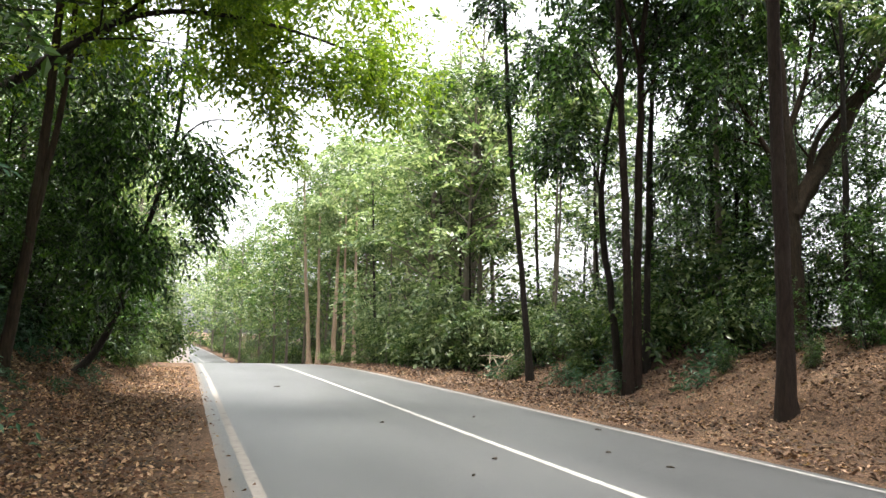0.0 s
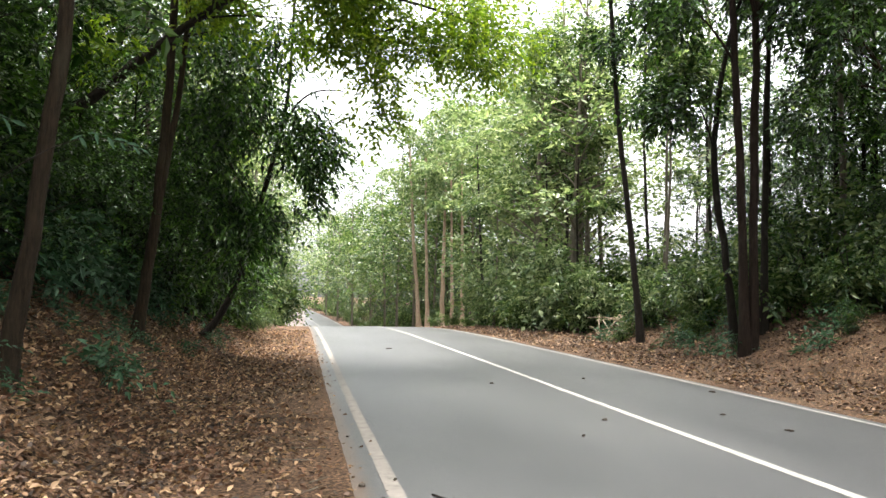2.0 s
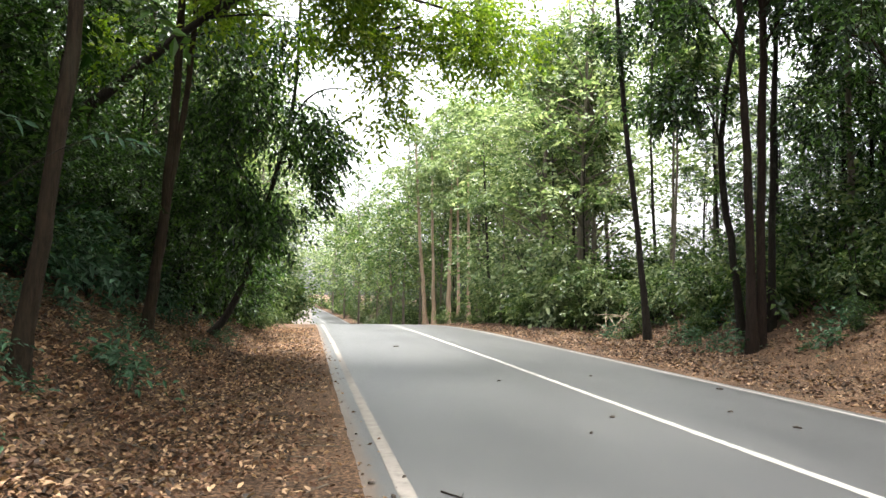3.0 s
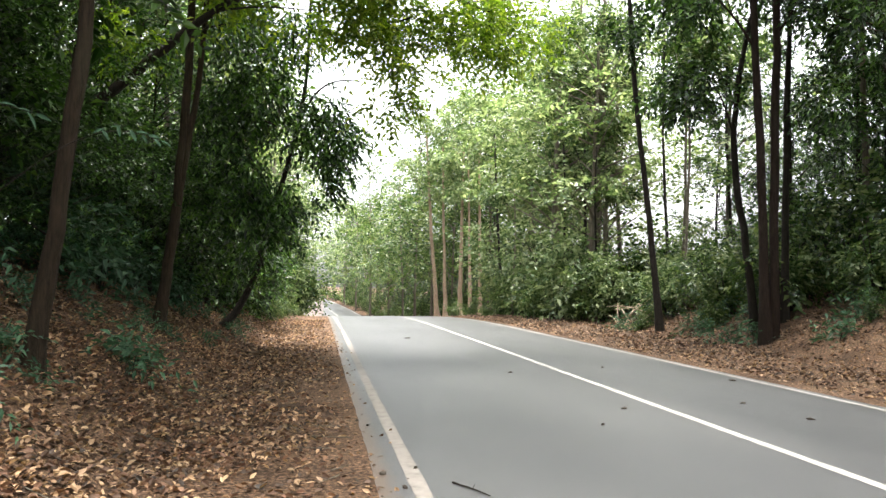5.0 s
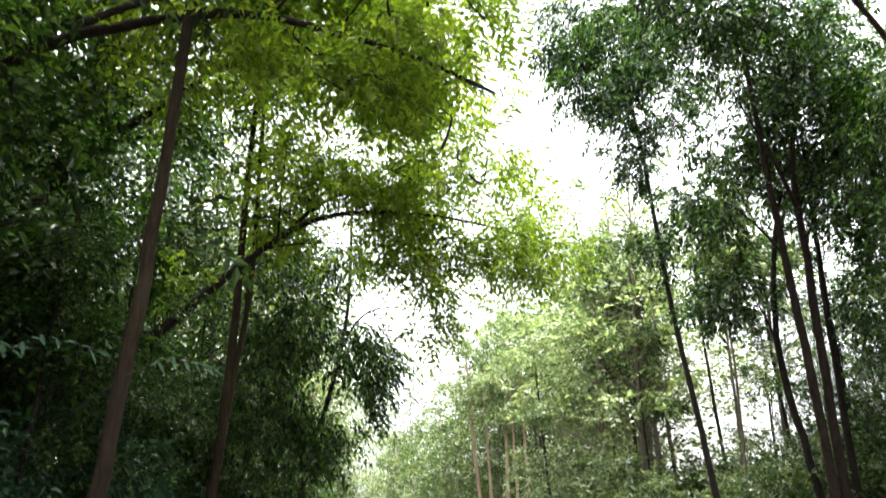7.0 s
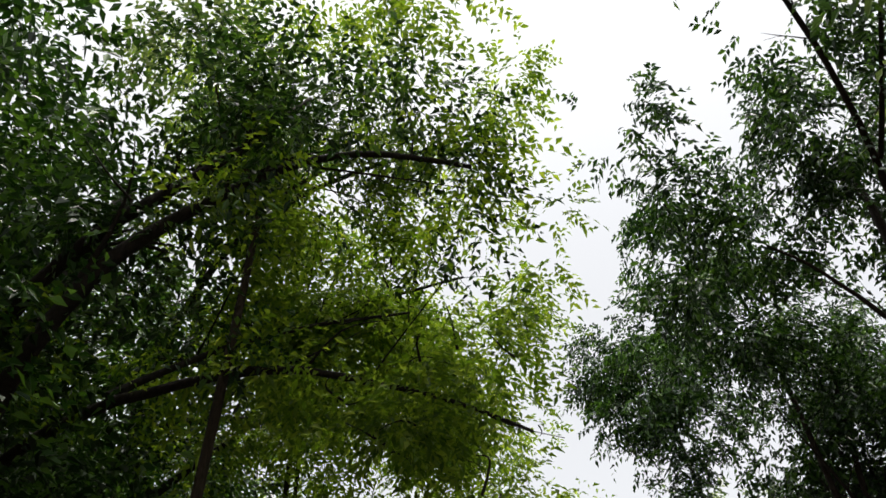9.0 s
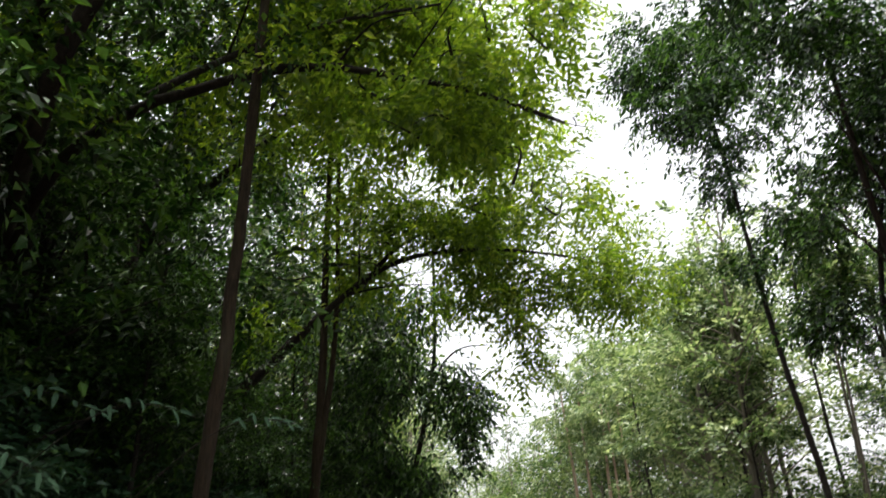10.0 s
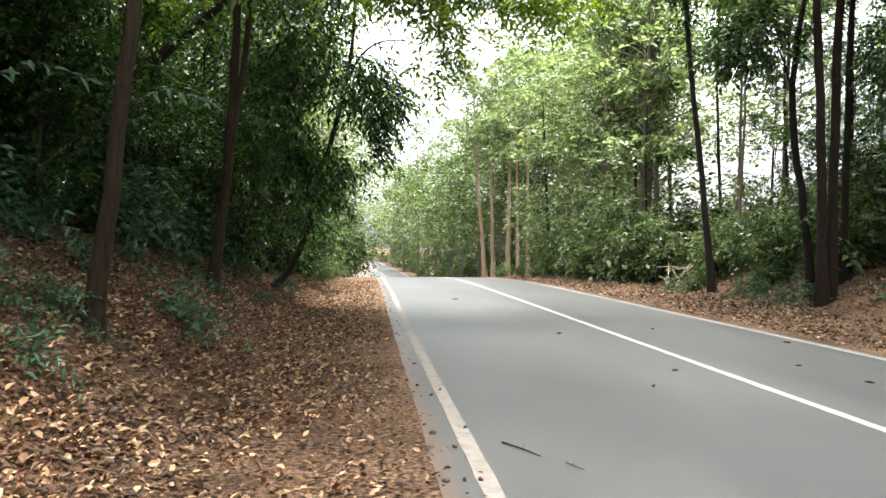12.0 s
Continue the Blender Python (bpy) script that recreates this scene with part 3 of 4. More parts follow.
great_tree = tree("arching_tree", "large dark tree with long limbs arching over the road", (-6.8, 10.5), ARCH, BARK_DARK,
     limb_blobs(240, 96, ARCH[1:3] + ARCH[5:], 0.3, 0.8, 0.3, 0.75) + [(1.0, 14.2, 6.4, 1.1, 1.2, 0.55), (0.2, 14.2, 6.0, 0.9, 1.0, 0.45), (1.9, 14.6, 6.2, 1.0, 1.1, 0.5), (0.8, 15.2, 7.5, 1.2, 1.2, 0.55), (-0.3, 14.8, 7.3, 1.0, 1.0, 0.5), (2.9, 15.2, 6.6, 1.0, 1.0, 0.5), (0.3, 13.6, 7.3, 1.2, 1.3, 0.5), (1.7, 14.0, 6.5, 1.0, 1.3, 0.5), (2.6, 14.3, 6.2, 0.8, 1.0, 0.4), (1.6, 14.6, 5.6, 0.7, 0.9, 0.4), (3.1, 15.0, 7.0, 0.9, 1.0, 0.5), (3.5, 15.2, 6.2, 0.8, 0.9, 0.4), (4.2, 15.7, 6.9, 0.7, 0.9, 0.5), (3.5, 15.6, 7.9, 0.8, 0.9, 0.45), (2.5, 15.4, 7.8, 0.9, 1.0, 0.45), (2.3, 15.0, 5.3, 0.7, 0.8, 0.35), (1.2, 15.2, 4.9, 0.5, 0.7, 0.3), (2.8, 15.8, 8.8, 0.9, 1.0, 0.4), (1.6, 15.6, 8.0, 1.0, 1.0, 0.45), (0.9, 14.6, 8.6, 1.2, 1.2, 0.6), (2.3, 13, 9.2, 0.7, 1.0, 0.45), (1.7, 13, 10.2, 0.9, 1.0, 0.5), (2.7, 14, 8.3, 0.7, 0.9, 0.4), (2.4, 12, 10.8, 0.6, 0.9, 0.4), (2.2, 8.5, 9.4, 0.5, 0.7, 0.3), (2.5, 8.5, 10.4, 0.5, 0.7, 0.3), (0.9, 6.5, 9.1, 0.8, 0.9, 0.4)],
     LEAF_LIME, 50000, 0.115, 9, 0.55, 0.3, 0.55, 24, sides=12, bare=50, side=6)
# inner limbs of the same tree: dark leaf colour stands for shade
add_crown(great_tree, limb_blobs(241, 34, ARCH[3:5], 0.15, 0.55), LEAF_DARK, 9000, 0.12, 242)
HIGH = [([(-7.5, 15.5, 2.6), (-6.8, 15, 6), (-5.5, 14, 9), (-4, 13, 12)], 0.3, 0.08),
        ([(-6.2, 14.5, 7.5), (-4, 13.5, 9), (-1.5, 12.5, 10), (0.8, 12, 10.3)], 0.1, 0.025),
        ([(-5.5, 14, 9), (-4, 11, 10), (-2.5, 9, 10.8), (-0.6, 8.3, 11.2), (1.0, 7.6, 11.0)], 0.09, 0.02),
        ([(-5.0, 13.7, 10), (-3, 15, 11), (-0.5, 16, 11), (1.9, 16.2, 10)], 0.09, 0.02),
        ([(-4.2, 13.1, 11.6), (-3.6, 11, 12.6), (-2.6, 9, 13.4), (-1.2, 7, 13.8)], 0.07, 0.02),
        ([(-4.6, 12.0, 9.7), (-2.6, 10.6, 9.9), (-0.6, 10.2, 10.0), (1.1, 9.6, 10.0)], 0.06, 0.02)]
tree("arching_tree", "tall tree with a high bright green crown", (-7.5, 15.5), HIGH, BARK_DARK,
     limb_blobs(250, 76, HIGH[1:], 0.42, 0.7, 0.45, 1.0) + [(0.2, 11, 8.2, 1.1, 1.1, 0.5), (-0.7, 12, 8.8, 1.2, 1.2, 0.5), (1.1, 11.6, 8.4, 0.9, 1.0, 0.5), (1.7, 9.2, 12.0, 0.9, 1.1, 0.5), (2.0, 8.0, 13.2, 0.8, 1.0, 0.45), (1.0, 6.6, 13.4, 1.1, 1.1, 0.5), (1.9, 11.2, 12.6, 0.9, 1.0, 0.45), (0.2, 5.0, 13.8, 1.2, 1.2, 0.5), (-1.6, 11, 8.4, 1.1, 1.1, 0.5)], LEAF_LIME, 48000, 0.125, 9, 0.5, 0.3, 0.4, 25, bare=50, side=6)

# the roadside trees across the road
tree("roadside_tree", "slender dark leaning trunk with a high crown", (10.47, 23),
     [([(10.47, 23, 0.14), (10.13, 23, 3.6), (9.69, 23, 6.9), (9.5, 23, 9.7), (9.45, 23, 11.3), (9.2, 23, 14.2), (9.0, 23, 17)], 0.098, 0.045)],
     BARK_DARK, [(8.6, 22.6, 16.4, 2.0, 2.0, 1.4), (7.6, 22, 14.8, 1.3, 1.6, 1.2), (9.8, 22.5, 14.5, 1.6, 1.6, 1.2), (9.1, 22.6, 9.3, 0.6, 0.7, 0.5), (9.3, 23, 12.2, 1.0, 1.0, 0.7), (7.8, 23, 18.2, 1.5, 1.5, 0.8), (9.2, 23, 15.2, 1.6, 1.6, 0.8), (8.7, 23, 13.2, 1.2, 1.3, 0.6), (7.2, 22.5, 16.6, 1.3, 1.4, 0.7), (10.2, 23, 17.4, 1.6, 1.6, 0.9), (10.0, 22.6, 10.8, 1.1, 1.1, 0.6)],
     LEAF_DARK, 22000, 0.18, 9, 0.6, 0.35, 0.6, 31)
right_high = [(12.4, 18, 12.6, 1.6, 1.4, 1.0), (10.8, 18, 13, 1.4, 1.4, 0.9), (13.6, 18, 12.8, 1.5, 1.5, 1.0), (11.6, 18, 11.2, 1.4, 1.4, 0.8), (8.2, 15, 15.5, 2.2, 2, 1.4), (12.5, 18.5, 14.5, 2.6, 2, 1.8), (11, 19, 10.5, 1.8, 1.6, 1.3), (13.5, 18.5, 10.5, 1.8, 1.8, 1.4), (10, 16, 13.6, 2.0, 2.0, 1.4), (8.4, 16, 12.8, 1.6, 1.8, 1.2), (11.8, 16.5, 12, 2.0, 2, 1.5), (7.6, 17, 14.5, 1.6, 1.8, 1.2), (9.6, 16.8, 10.6, 1.4, 1.4, 1.0), (9.0, 17.5, 8.6, 1.2, 1.2, 0.9), (12.2, 17, 8.6, 1.5, 1.5, 1.2), (12.8, 16.6, 6.2, 1.4, 1.4, 1.2), (9.3, 18.5, 6.6, 0.9, 1.1, 0.8)]
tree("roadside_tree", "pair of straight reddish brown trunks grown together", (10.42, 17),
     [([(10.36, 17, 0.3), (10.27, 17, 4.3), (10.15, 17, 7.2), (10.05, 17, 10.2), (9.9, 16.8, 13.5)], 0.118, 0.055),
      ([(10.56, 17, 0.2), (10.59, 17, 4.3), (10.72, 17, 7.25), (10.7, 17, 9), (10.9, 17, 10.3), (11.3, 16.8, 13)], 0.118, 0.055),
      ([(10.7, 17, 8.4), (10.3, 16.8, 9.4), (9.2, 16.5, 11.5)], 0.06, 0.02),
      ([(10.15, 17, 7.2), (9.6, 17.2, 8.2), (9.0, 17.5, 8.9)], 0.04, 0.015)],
     BARK_SHADED, right_high, LEAF_DARK, 44000, 0.165, 9, 0.55, 0.35, 0.6, 32, side=4)
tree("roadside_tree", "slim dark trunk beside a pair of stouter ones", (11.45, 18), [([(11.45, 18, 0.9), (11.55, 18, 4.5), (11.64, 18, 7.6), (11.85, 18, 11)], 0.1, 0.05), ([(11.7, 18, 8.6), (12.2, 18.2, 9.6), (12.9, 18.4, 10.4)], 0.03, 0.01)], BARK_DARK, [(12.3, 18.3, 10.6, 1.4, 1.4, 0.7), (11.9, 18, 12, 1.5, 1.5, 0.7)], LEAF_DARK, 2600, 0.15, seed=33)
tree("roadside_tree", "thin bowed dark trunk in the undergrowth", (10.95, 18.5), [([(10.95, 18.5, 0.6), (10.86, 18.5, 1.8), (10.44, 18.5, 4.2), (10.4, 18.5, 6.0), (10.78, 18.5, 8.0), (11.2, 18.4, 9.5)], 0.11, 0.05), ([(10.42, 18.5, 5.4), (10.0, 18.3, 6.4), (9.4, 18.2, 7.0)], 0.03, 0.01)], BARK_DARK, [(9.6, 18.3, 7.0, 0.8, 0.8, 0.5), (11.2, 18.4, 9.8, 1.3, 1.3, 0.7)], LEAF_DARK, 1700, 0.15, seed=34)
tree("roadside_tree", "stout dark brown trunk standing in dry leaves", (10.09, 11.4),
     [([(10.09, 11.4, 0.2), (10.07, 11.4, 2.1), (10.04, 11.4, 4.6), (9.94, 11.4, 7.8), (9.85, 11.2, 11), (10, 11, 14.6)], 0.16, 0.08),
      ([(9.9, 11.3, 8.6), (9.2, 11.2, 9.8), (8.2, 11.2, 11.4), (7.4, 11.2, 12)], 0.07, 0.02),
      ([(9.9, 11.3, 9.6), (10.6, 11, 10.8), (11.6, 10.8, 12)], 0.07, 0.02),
      # two limbs added above the view; with their leaves they shade the near road
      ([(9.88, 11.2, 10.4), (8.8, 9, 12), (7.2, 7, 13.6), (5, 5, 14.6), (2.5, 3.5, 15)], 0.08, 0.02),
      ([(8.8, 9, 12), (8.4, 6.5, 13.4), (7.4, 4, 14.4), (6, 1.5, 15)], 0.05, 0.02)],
     BARK_SHADED, [(9.6, 11, 13.5, 2.2, 2, 1.4), (7.6, 11.4, 12.6, 1.4, 1.6, 0.9), (5.8, 11.0, 13.4, 1.3, 1.4, 0.8), (6.6, 13.2, 13.0, 1.4, 1.4, 1.0), (4.6, 9.6, 14.0, 1.0, 1.2, 0.6), (7.4, 7, 14, 1.8, 1.8, 0.8), (5, 5, 15, 1.8, 1.8, 0.7), (2.6, 3.4, 15.4, 1.8, 1.8, 0.7), (7.4, 4, 14.8, 1.8, 1.8, 0.8), (6, 1.5, 15.4, 1.8, 1.8, 0.8), (4, 3, 15.8, 1.6, 1.6, 0.7), (8.8, 8.6, 13.2, 1.5, 1.5, 0.8), (11.6, 11, 12.4, 2, 2, 1.3), (9, 10.5, 15, 2, 2, 1.2)], LEAF_DARK, 33000, 0.165, 9, 0.55, 0.35, 0.6, 35, side=4)
tree("forked_tree", "gnarled dark barked tree with a heavy forked limb", (13.4, 15),
     [([(13.4, 15, 1.4), (13.5, 15, 3.2), (13.52, 15, 4.8), (13.35, 15, 7.7), (13.0, 15, 10)], 0.3, 0.1),
      ([(13.5, 15, 4.5), (14.2, 15, 5.4), (15.1, 15, 6.8), (16.5, 15, 8.7), (17.4, 15, 10)], 0.24, 0.1),
      ([(14.1, 15, 5.3), (14.2, 15.1, 6.4), (15.6, 15.2, 7.7)], 0.1, 0.05),
      ([(13.5, 15, 5.2), (12.9, 15.3, 6.4), (12.4, 15.6, 7.6)], 0.1, 0.03),
      ([(13.4, 15, 6.4), (13.9, 14.8, 7.8), (14.2, 14.8, 9.4)], 0.09, 0.03)],
     BARK_RED, [(13, 15, 10.5, 2.2, 2, 1.4), (16.6, 15, 10.5, 2.2, 2, 1.3), (15, 15.5, 8.8, 1.6, 1.6, 1.1), (12.2, 15.6, 8, 1.2, 1.2, 0.9), (14.8, 16, 12, 2.4, 2, 1.3)], LEAF_DARK, 16000, 0.165, 9, 0.55, 0.35, 0.6, 36, sides=12, side=5)

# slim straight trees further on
for i, (x, y, z1, top, r, bark) in enumerate([(8.1, 54, 8.6, 7.25, 0.17, BARK_TAN_LIT), (8.6, 53.5, 8.6, 8.3, 0.15, BARK_TAN_LIT), (9.5, 53, 7.5, 9.7, 0.18, BARK_TAN_LIT), (10.05, 52, 7, 9.85, 0.13, BARK_TAN_LIT), (10.1, 42.9, 6.4, 9.6, 0.11, BARK_DARK), (10.75, 52, 8, 10.6, 0.15, BARK_TAN_LIT)]):
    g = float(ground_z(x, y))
    tree("straight_tree", "straight slim tan trunk at the road edge, sunlight put into its bark" if bark is BARK_TAN_LIT else "thin dark forked trunk at the road edge", (x, y),
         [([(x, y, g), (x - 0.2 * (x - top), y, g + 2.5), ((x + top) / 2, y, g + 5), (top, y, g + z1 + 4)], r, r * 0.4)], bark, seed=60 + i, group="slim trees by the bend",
         blobs=scatter_blobs(70 + i, 13, (top, y, g + z1 + 3.4), (2.1, 1.7, 3.2), (0.75, 0.75, 0.28)), leaf=LEAF_LIT, count=2600, size=0.22, span=0.7, gappy=0.4)
for i, (x, y, h, r, dx) in enumerate([(12.3, 35.5, 9, 0.1, 0.1), (11.7, 37.5, 9.5, 0.09, -0.3), (10.9, 34.5, 8, 0.07, 0.2), (13.4, 33.5, 10, 0.12, -0.3), (14.2, 14.1, 9, 0.09, 0.1), (14.8, 19.3, 10, 0.12, -0.1), (15.4, 19.0, 10, 0.1, 0.2), (9.7, 39, 6.5, 0.06, 0.2), (11.4, 31, 7, 0.06, -0.2), (12.9, 26.5, 11, 0.07, 0.2), (13.8, 29.5, 11, 0.08, -0.3), (12.2, 25.0, 10, 0.06, 0.3), (14.6, 26.0, 10, 0.07, -0.3)]):
    g = float(ground_z(x, y))
    tree("slender_tree", "slender bare trunk among the roadside shrubs", (x, y),
         [([(x, y, g), (x + dx * 0.4, y, g + h * 0.3), (x + dx, y, g + h * 0.6), (x + dx * 0.5, y, g + h)], r, r * 0.45),
          ([(x + dx, y, g + h * 0.62), (x + dx + 0.5, y - 0.2, g + h * 0.75), (x + dx + 0.9, y - 0.3, g + h * 0.82)], r * 0.35, 0.01),
          ([(x + dx * 0.8, y, g + h * 0.7), (x + dx - 0.5, y - 0.1, g + h * 0.84), (x + dx - 0.8, y - 0.2, g + h * 0.95)], r * 0.35, 0.01)],
         BARK_GREY if i % 2 else BARK_DARK, scatter_blobs(370 + i, 5, (x + dx, y, g + h * 0.95), (1.4, 1.2, 1.7), (0.8, 0.8, 0.25)), LEAF_MID, 2600, 0.19, gappy=0.5, seed=380 + i, group="slender trunks in the wood", bare=0)
tree("thick_tree", "thick mossy trunk wrapped in climbing leaves", (11.9, 34),
     [([(11.9, 34, 0.4), (12.2, 34, 3), (12.4, 34, 5), (12.6, 34, 11), (12.7, 34, 14)], 0.36, 0.2)], BARK_GREY,
     [(12.3, 33.7, 3, 0.6, 0.6, 2.0), (12.5, 33.7, 8, 0.55, 0.55, 2.5), (12, 33.5, 13, 2.5, 2, 1.5), (10.6, 33, 11.5, 1.6, 1.6, 1.0)], LEAF_MID, 11000, 0.18, gappy=0.2, seed=37)


# ---- forest trees that fill the wood: a few kinds, then copies ----
def forest_tree(name, label, seed, height, spread, low, leaf, bark, count, size, group, r=0.11, lean=0.4, n=9, per=9, slim=0.5, flat=0.2, thin=1.0, gappy=0.35):
    rng = np.random.RandomState(seed)
    root = thing(name, 0, 0, 0, label, "tree", group)
    tip = np.array([rng.normal(0, lean), rng.normal(0, lean), height])
    line = [np.array([0, 0, -0.3]), tip * 0.3 + rng.normal(0, 0.12, 3), tip * 0.62 + rng.normal(0, 0.15, 3), tip]
    v, f = tube(line, [r, r * 0.8, r * 0.55, r * 0.2], 8, seed, 0.05, 0.4)
    part("trunk", mesh("trunk", v, f, bark, True), root)
    blobs = []
    for i in range(n):
        t = low + (1 - low) * (i + rng.rand()) / n
        a = rng.uniform(0, 6.28)
        w = spread * (0.35 + 0.65 * math.sin(math.pi * min(1, 0.15 + 0.8 * (t - low) / (1 - low + 1e-6))))
        c = tip * t + np.array([math.cos(a), math.sin(a), 0]) * w * rng.uniform(0.35, 0.9)
        blobs.append((*c, w * rng.uniform(0.45, 0.75), w * rng.uniform(0.45, 0.75), w * rng.uniform(0.25, 0.45) * thin))
        s = tip * max(0.05, t - 0.1)
        v, f = tube([s, (s + c) / 2 + [0, 0, 0.15], c], [r * 0.3, r * 0.2, r * 0.08], 5, seed + i)
        part("branch", mesh("branch", v, f, bark, True), root)
    p, c = in_blobs(rng, blobs, count // per, 2.0, gappy)
    v, f = sprays(rng, p, c, per, size, slim, size * 4.2, flat, 0.3)
    part("crown", mesh("crown", v, f, leaf), root)
    return root


def plant(source, x, y, turn, scale=1.0, tilt=0.0, first=False):
    m = Matrix.Translation((x, y, float(ground_z(x, y)) - 0.05)) @ Euler((radians(tilt), 0, radians(turn))).to_matrix().to_4x4()
    if first:
        source.matrix_basis = m
        return source
    ob = copy_thing(source, m)
    ob.scale = (scale, scale, scale)
    return ob


class Grove:
    """Sets copies of some kinds of plant, the first of each being the source itself."""

    def __init__(self, kinds, seed):
        self.kinds, self.rng, self.used = kinds, random.Random(seed), set()

    def put(self, x, y, k=None, scale=1.0, tilt=0.0):
        k = self.rng.randrange(len(self.kinds)) if k is None else k
        first = k not in self.used
        self.used.add(k)
        return plant(self.kinds[k], x, y, self.rng.uniform(0, 360), scale * self.rng.uniform(0.88, 1.12), tilt, first)


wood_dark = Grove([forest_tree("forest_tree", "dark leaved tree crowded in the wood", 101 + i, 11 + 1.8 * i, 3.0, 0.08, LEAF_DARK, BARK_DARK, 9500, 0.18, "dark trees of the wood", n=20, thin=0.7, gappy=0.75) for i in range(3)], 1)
wood_mid = Grove([forest_tree("forest_tree", "green tree with layered leafy branches", 111 + i, 14 + 1.8 * i, 3.2, 0.2, LEAF_MID, BARK_GREY, 3700, 0.33, "green trees of the wood", n=24, flat=0.1, thin=0.32, gappy=0.7) for i in range(3)], 2)
wood_lit = Grove([forest_tree("forest_tree", "green tree with flat leafy layers, bright light put into its colour", 121 + i, 13 + 1.6 * i, 3.0, 0.14, LEAF_LIT, BARK_GREY, 4500, 0.23, "pale trees of the wood", n=24, flat=0.06, thin=0.26, gappy=0.7) for i in range(3)], 3)
shade_canopy = Grove([forest_tree("canopy_tree", "unseen tall tree with a wide high crown, added to shade the near road", 131 + i, 16 + 1.5 * i, 5.0, 0.6, LEAF_MID, BARK_DARK, 7000, 0.24, "tall trees over the road", 0.2, 0.5, 16) for i in range(2)], 8)
canopy_lit = Grove([forest_tree("canopy_tree", "green tree leaning its layered crown over the road, bright light put into its colour", 141 + i, 12 + 1.5 * i, 4.6, 0.38, LEAF_LIT, BARK_GREY, 5200, 0.25, "pale crowns over the far road", 0.16, 0.6, 26, flat=0.08, thin=0.3) for i in range(2)], 11)
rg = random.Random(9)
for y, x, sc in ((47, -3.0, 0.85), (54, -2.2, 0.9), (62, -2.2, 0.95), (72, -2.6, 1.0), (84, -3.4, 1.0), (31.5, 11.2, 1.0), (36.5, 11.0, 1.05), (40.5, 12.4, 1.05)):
    canopy_lit.put(x, y, scale=sc)

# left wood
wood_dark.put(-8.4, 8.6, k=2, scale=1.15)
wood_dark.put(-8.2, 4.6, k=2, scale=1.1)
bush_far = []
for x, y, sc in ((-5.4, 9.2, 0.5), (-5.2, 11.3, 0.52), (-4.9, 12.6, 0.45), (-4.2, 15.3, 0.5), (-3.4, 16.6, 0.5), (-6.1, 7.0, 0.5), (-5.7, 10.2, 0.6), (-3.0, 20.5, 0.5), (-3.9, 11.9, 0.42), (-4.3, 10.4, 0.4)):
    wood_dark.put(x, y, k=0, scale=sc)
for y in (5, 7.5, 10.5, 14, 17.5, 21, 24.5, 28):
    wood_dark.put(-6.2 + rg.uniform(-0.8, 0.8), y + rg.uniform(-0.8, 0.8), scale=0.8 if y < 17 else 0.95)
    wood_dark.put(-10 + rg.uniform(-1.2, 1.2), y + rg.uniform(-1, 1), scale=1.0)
for y in (4, 10, 16, 22, 28, 36):
    wood_mid.put(-14.5 + rg.uniform(-1.5, 1.5), y, scale=0.9)
for y in (23, 27):
    wood_mid.put(-4.0 + rg.uniform(-0.6, 0.6), y, scale=0.8)
for y in (33, 38, 43, 48, 54, 60, 67, 75, 84):
    b = float(bend(y))
    if y < 50:
        wood_lit.put(-3.8 + b + rg.uniform(-0.5, 0.5), y, scale=0.72)
    else:
        wood_mid.put(-2.9 + b + rg.uniform(-0.3, 0.3), y, scale=0.95)
        bush_far.append((-1.9 + b, y + 2))
    if y > 50:
        wood_mid.put(-8 + b + rg.uniform(-1.5, 1.5), y + 1.5, scale=1.2)
    else:
        wood_lit.put(-8.5 + rg.uniform(-1, 1), y + 1.5, scale=0.8)
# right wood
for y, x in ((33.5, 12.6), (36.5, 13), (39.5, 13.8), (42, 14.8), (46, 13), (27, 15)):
    wood_lit.put(x, y, scale=1.15)
for y, x, sc in ((47, 14.5, 1.0), (56, 12.2, 0.9), (52.5, 14.5, 1.1), (60, 10.2, 0.9), (57, 13, 1.1), (64, 9.2, 1.0), (63, 13.5, 1.1), (70, 8.6, 1.05), (69, 13, 1.2), (77, 8.4, 1.05), (76, 12.5, 1.2), (85, 7.8, 1.1), (84, 12, 1.2), (94, 6.6, 1.1), (92, 11, 1.2), (104, 5.6, 1.1), (103, 10, 1.2), (115, 4.8, 1.1), (114, 9.5, 1.2), (126, 3.8, 1.1), (127, 9, 1.2)):
    wood_mid.put(x + 0.3 * float(bend(y)), y, scale=sc)
for y, x in ((13, 17.5), (20.5, 15.5), (24, 17.5), (9, 16), (5, 17), (18, 19), (11, 19), (15.5, 18.5), (22, 20), (7.5, 19.5), (20, 18), (21.5, 13.9)):
    wood_dark.put(x, y, scale=0.55 if y < 12 else 0.8)
# the far end of the view
for y, x in ((98, -20), (110, -19), (90, 17), (110, 17), (75, 19), (62, 20), (120, -26), (80, -20), (64, -18), (50, -17)):
    wood_mid.put(x, y, scale=1.2)
# leaves here carry the bright glow of the road's end in their colour
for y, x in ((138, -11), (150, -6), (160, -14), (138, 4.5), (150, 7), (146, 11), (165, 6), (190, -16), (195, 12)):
    wood_lit.put(x, y, scale=1.1)
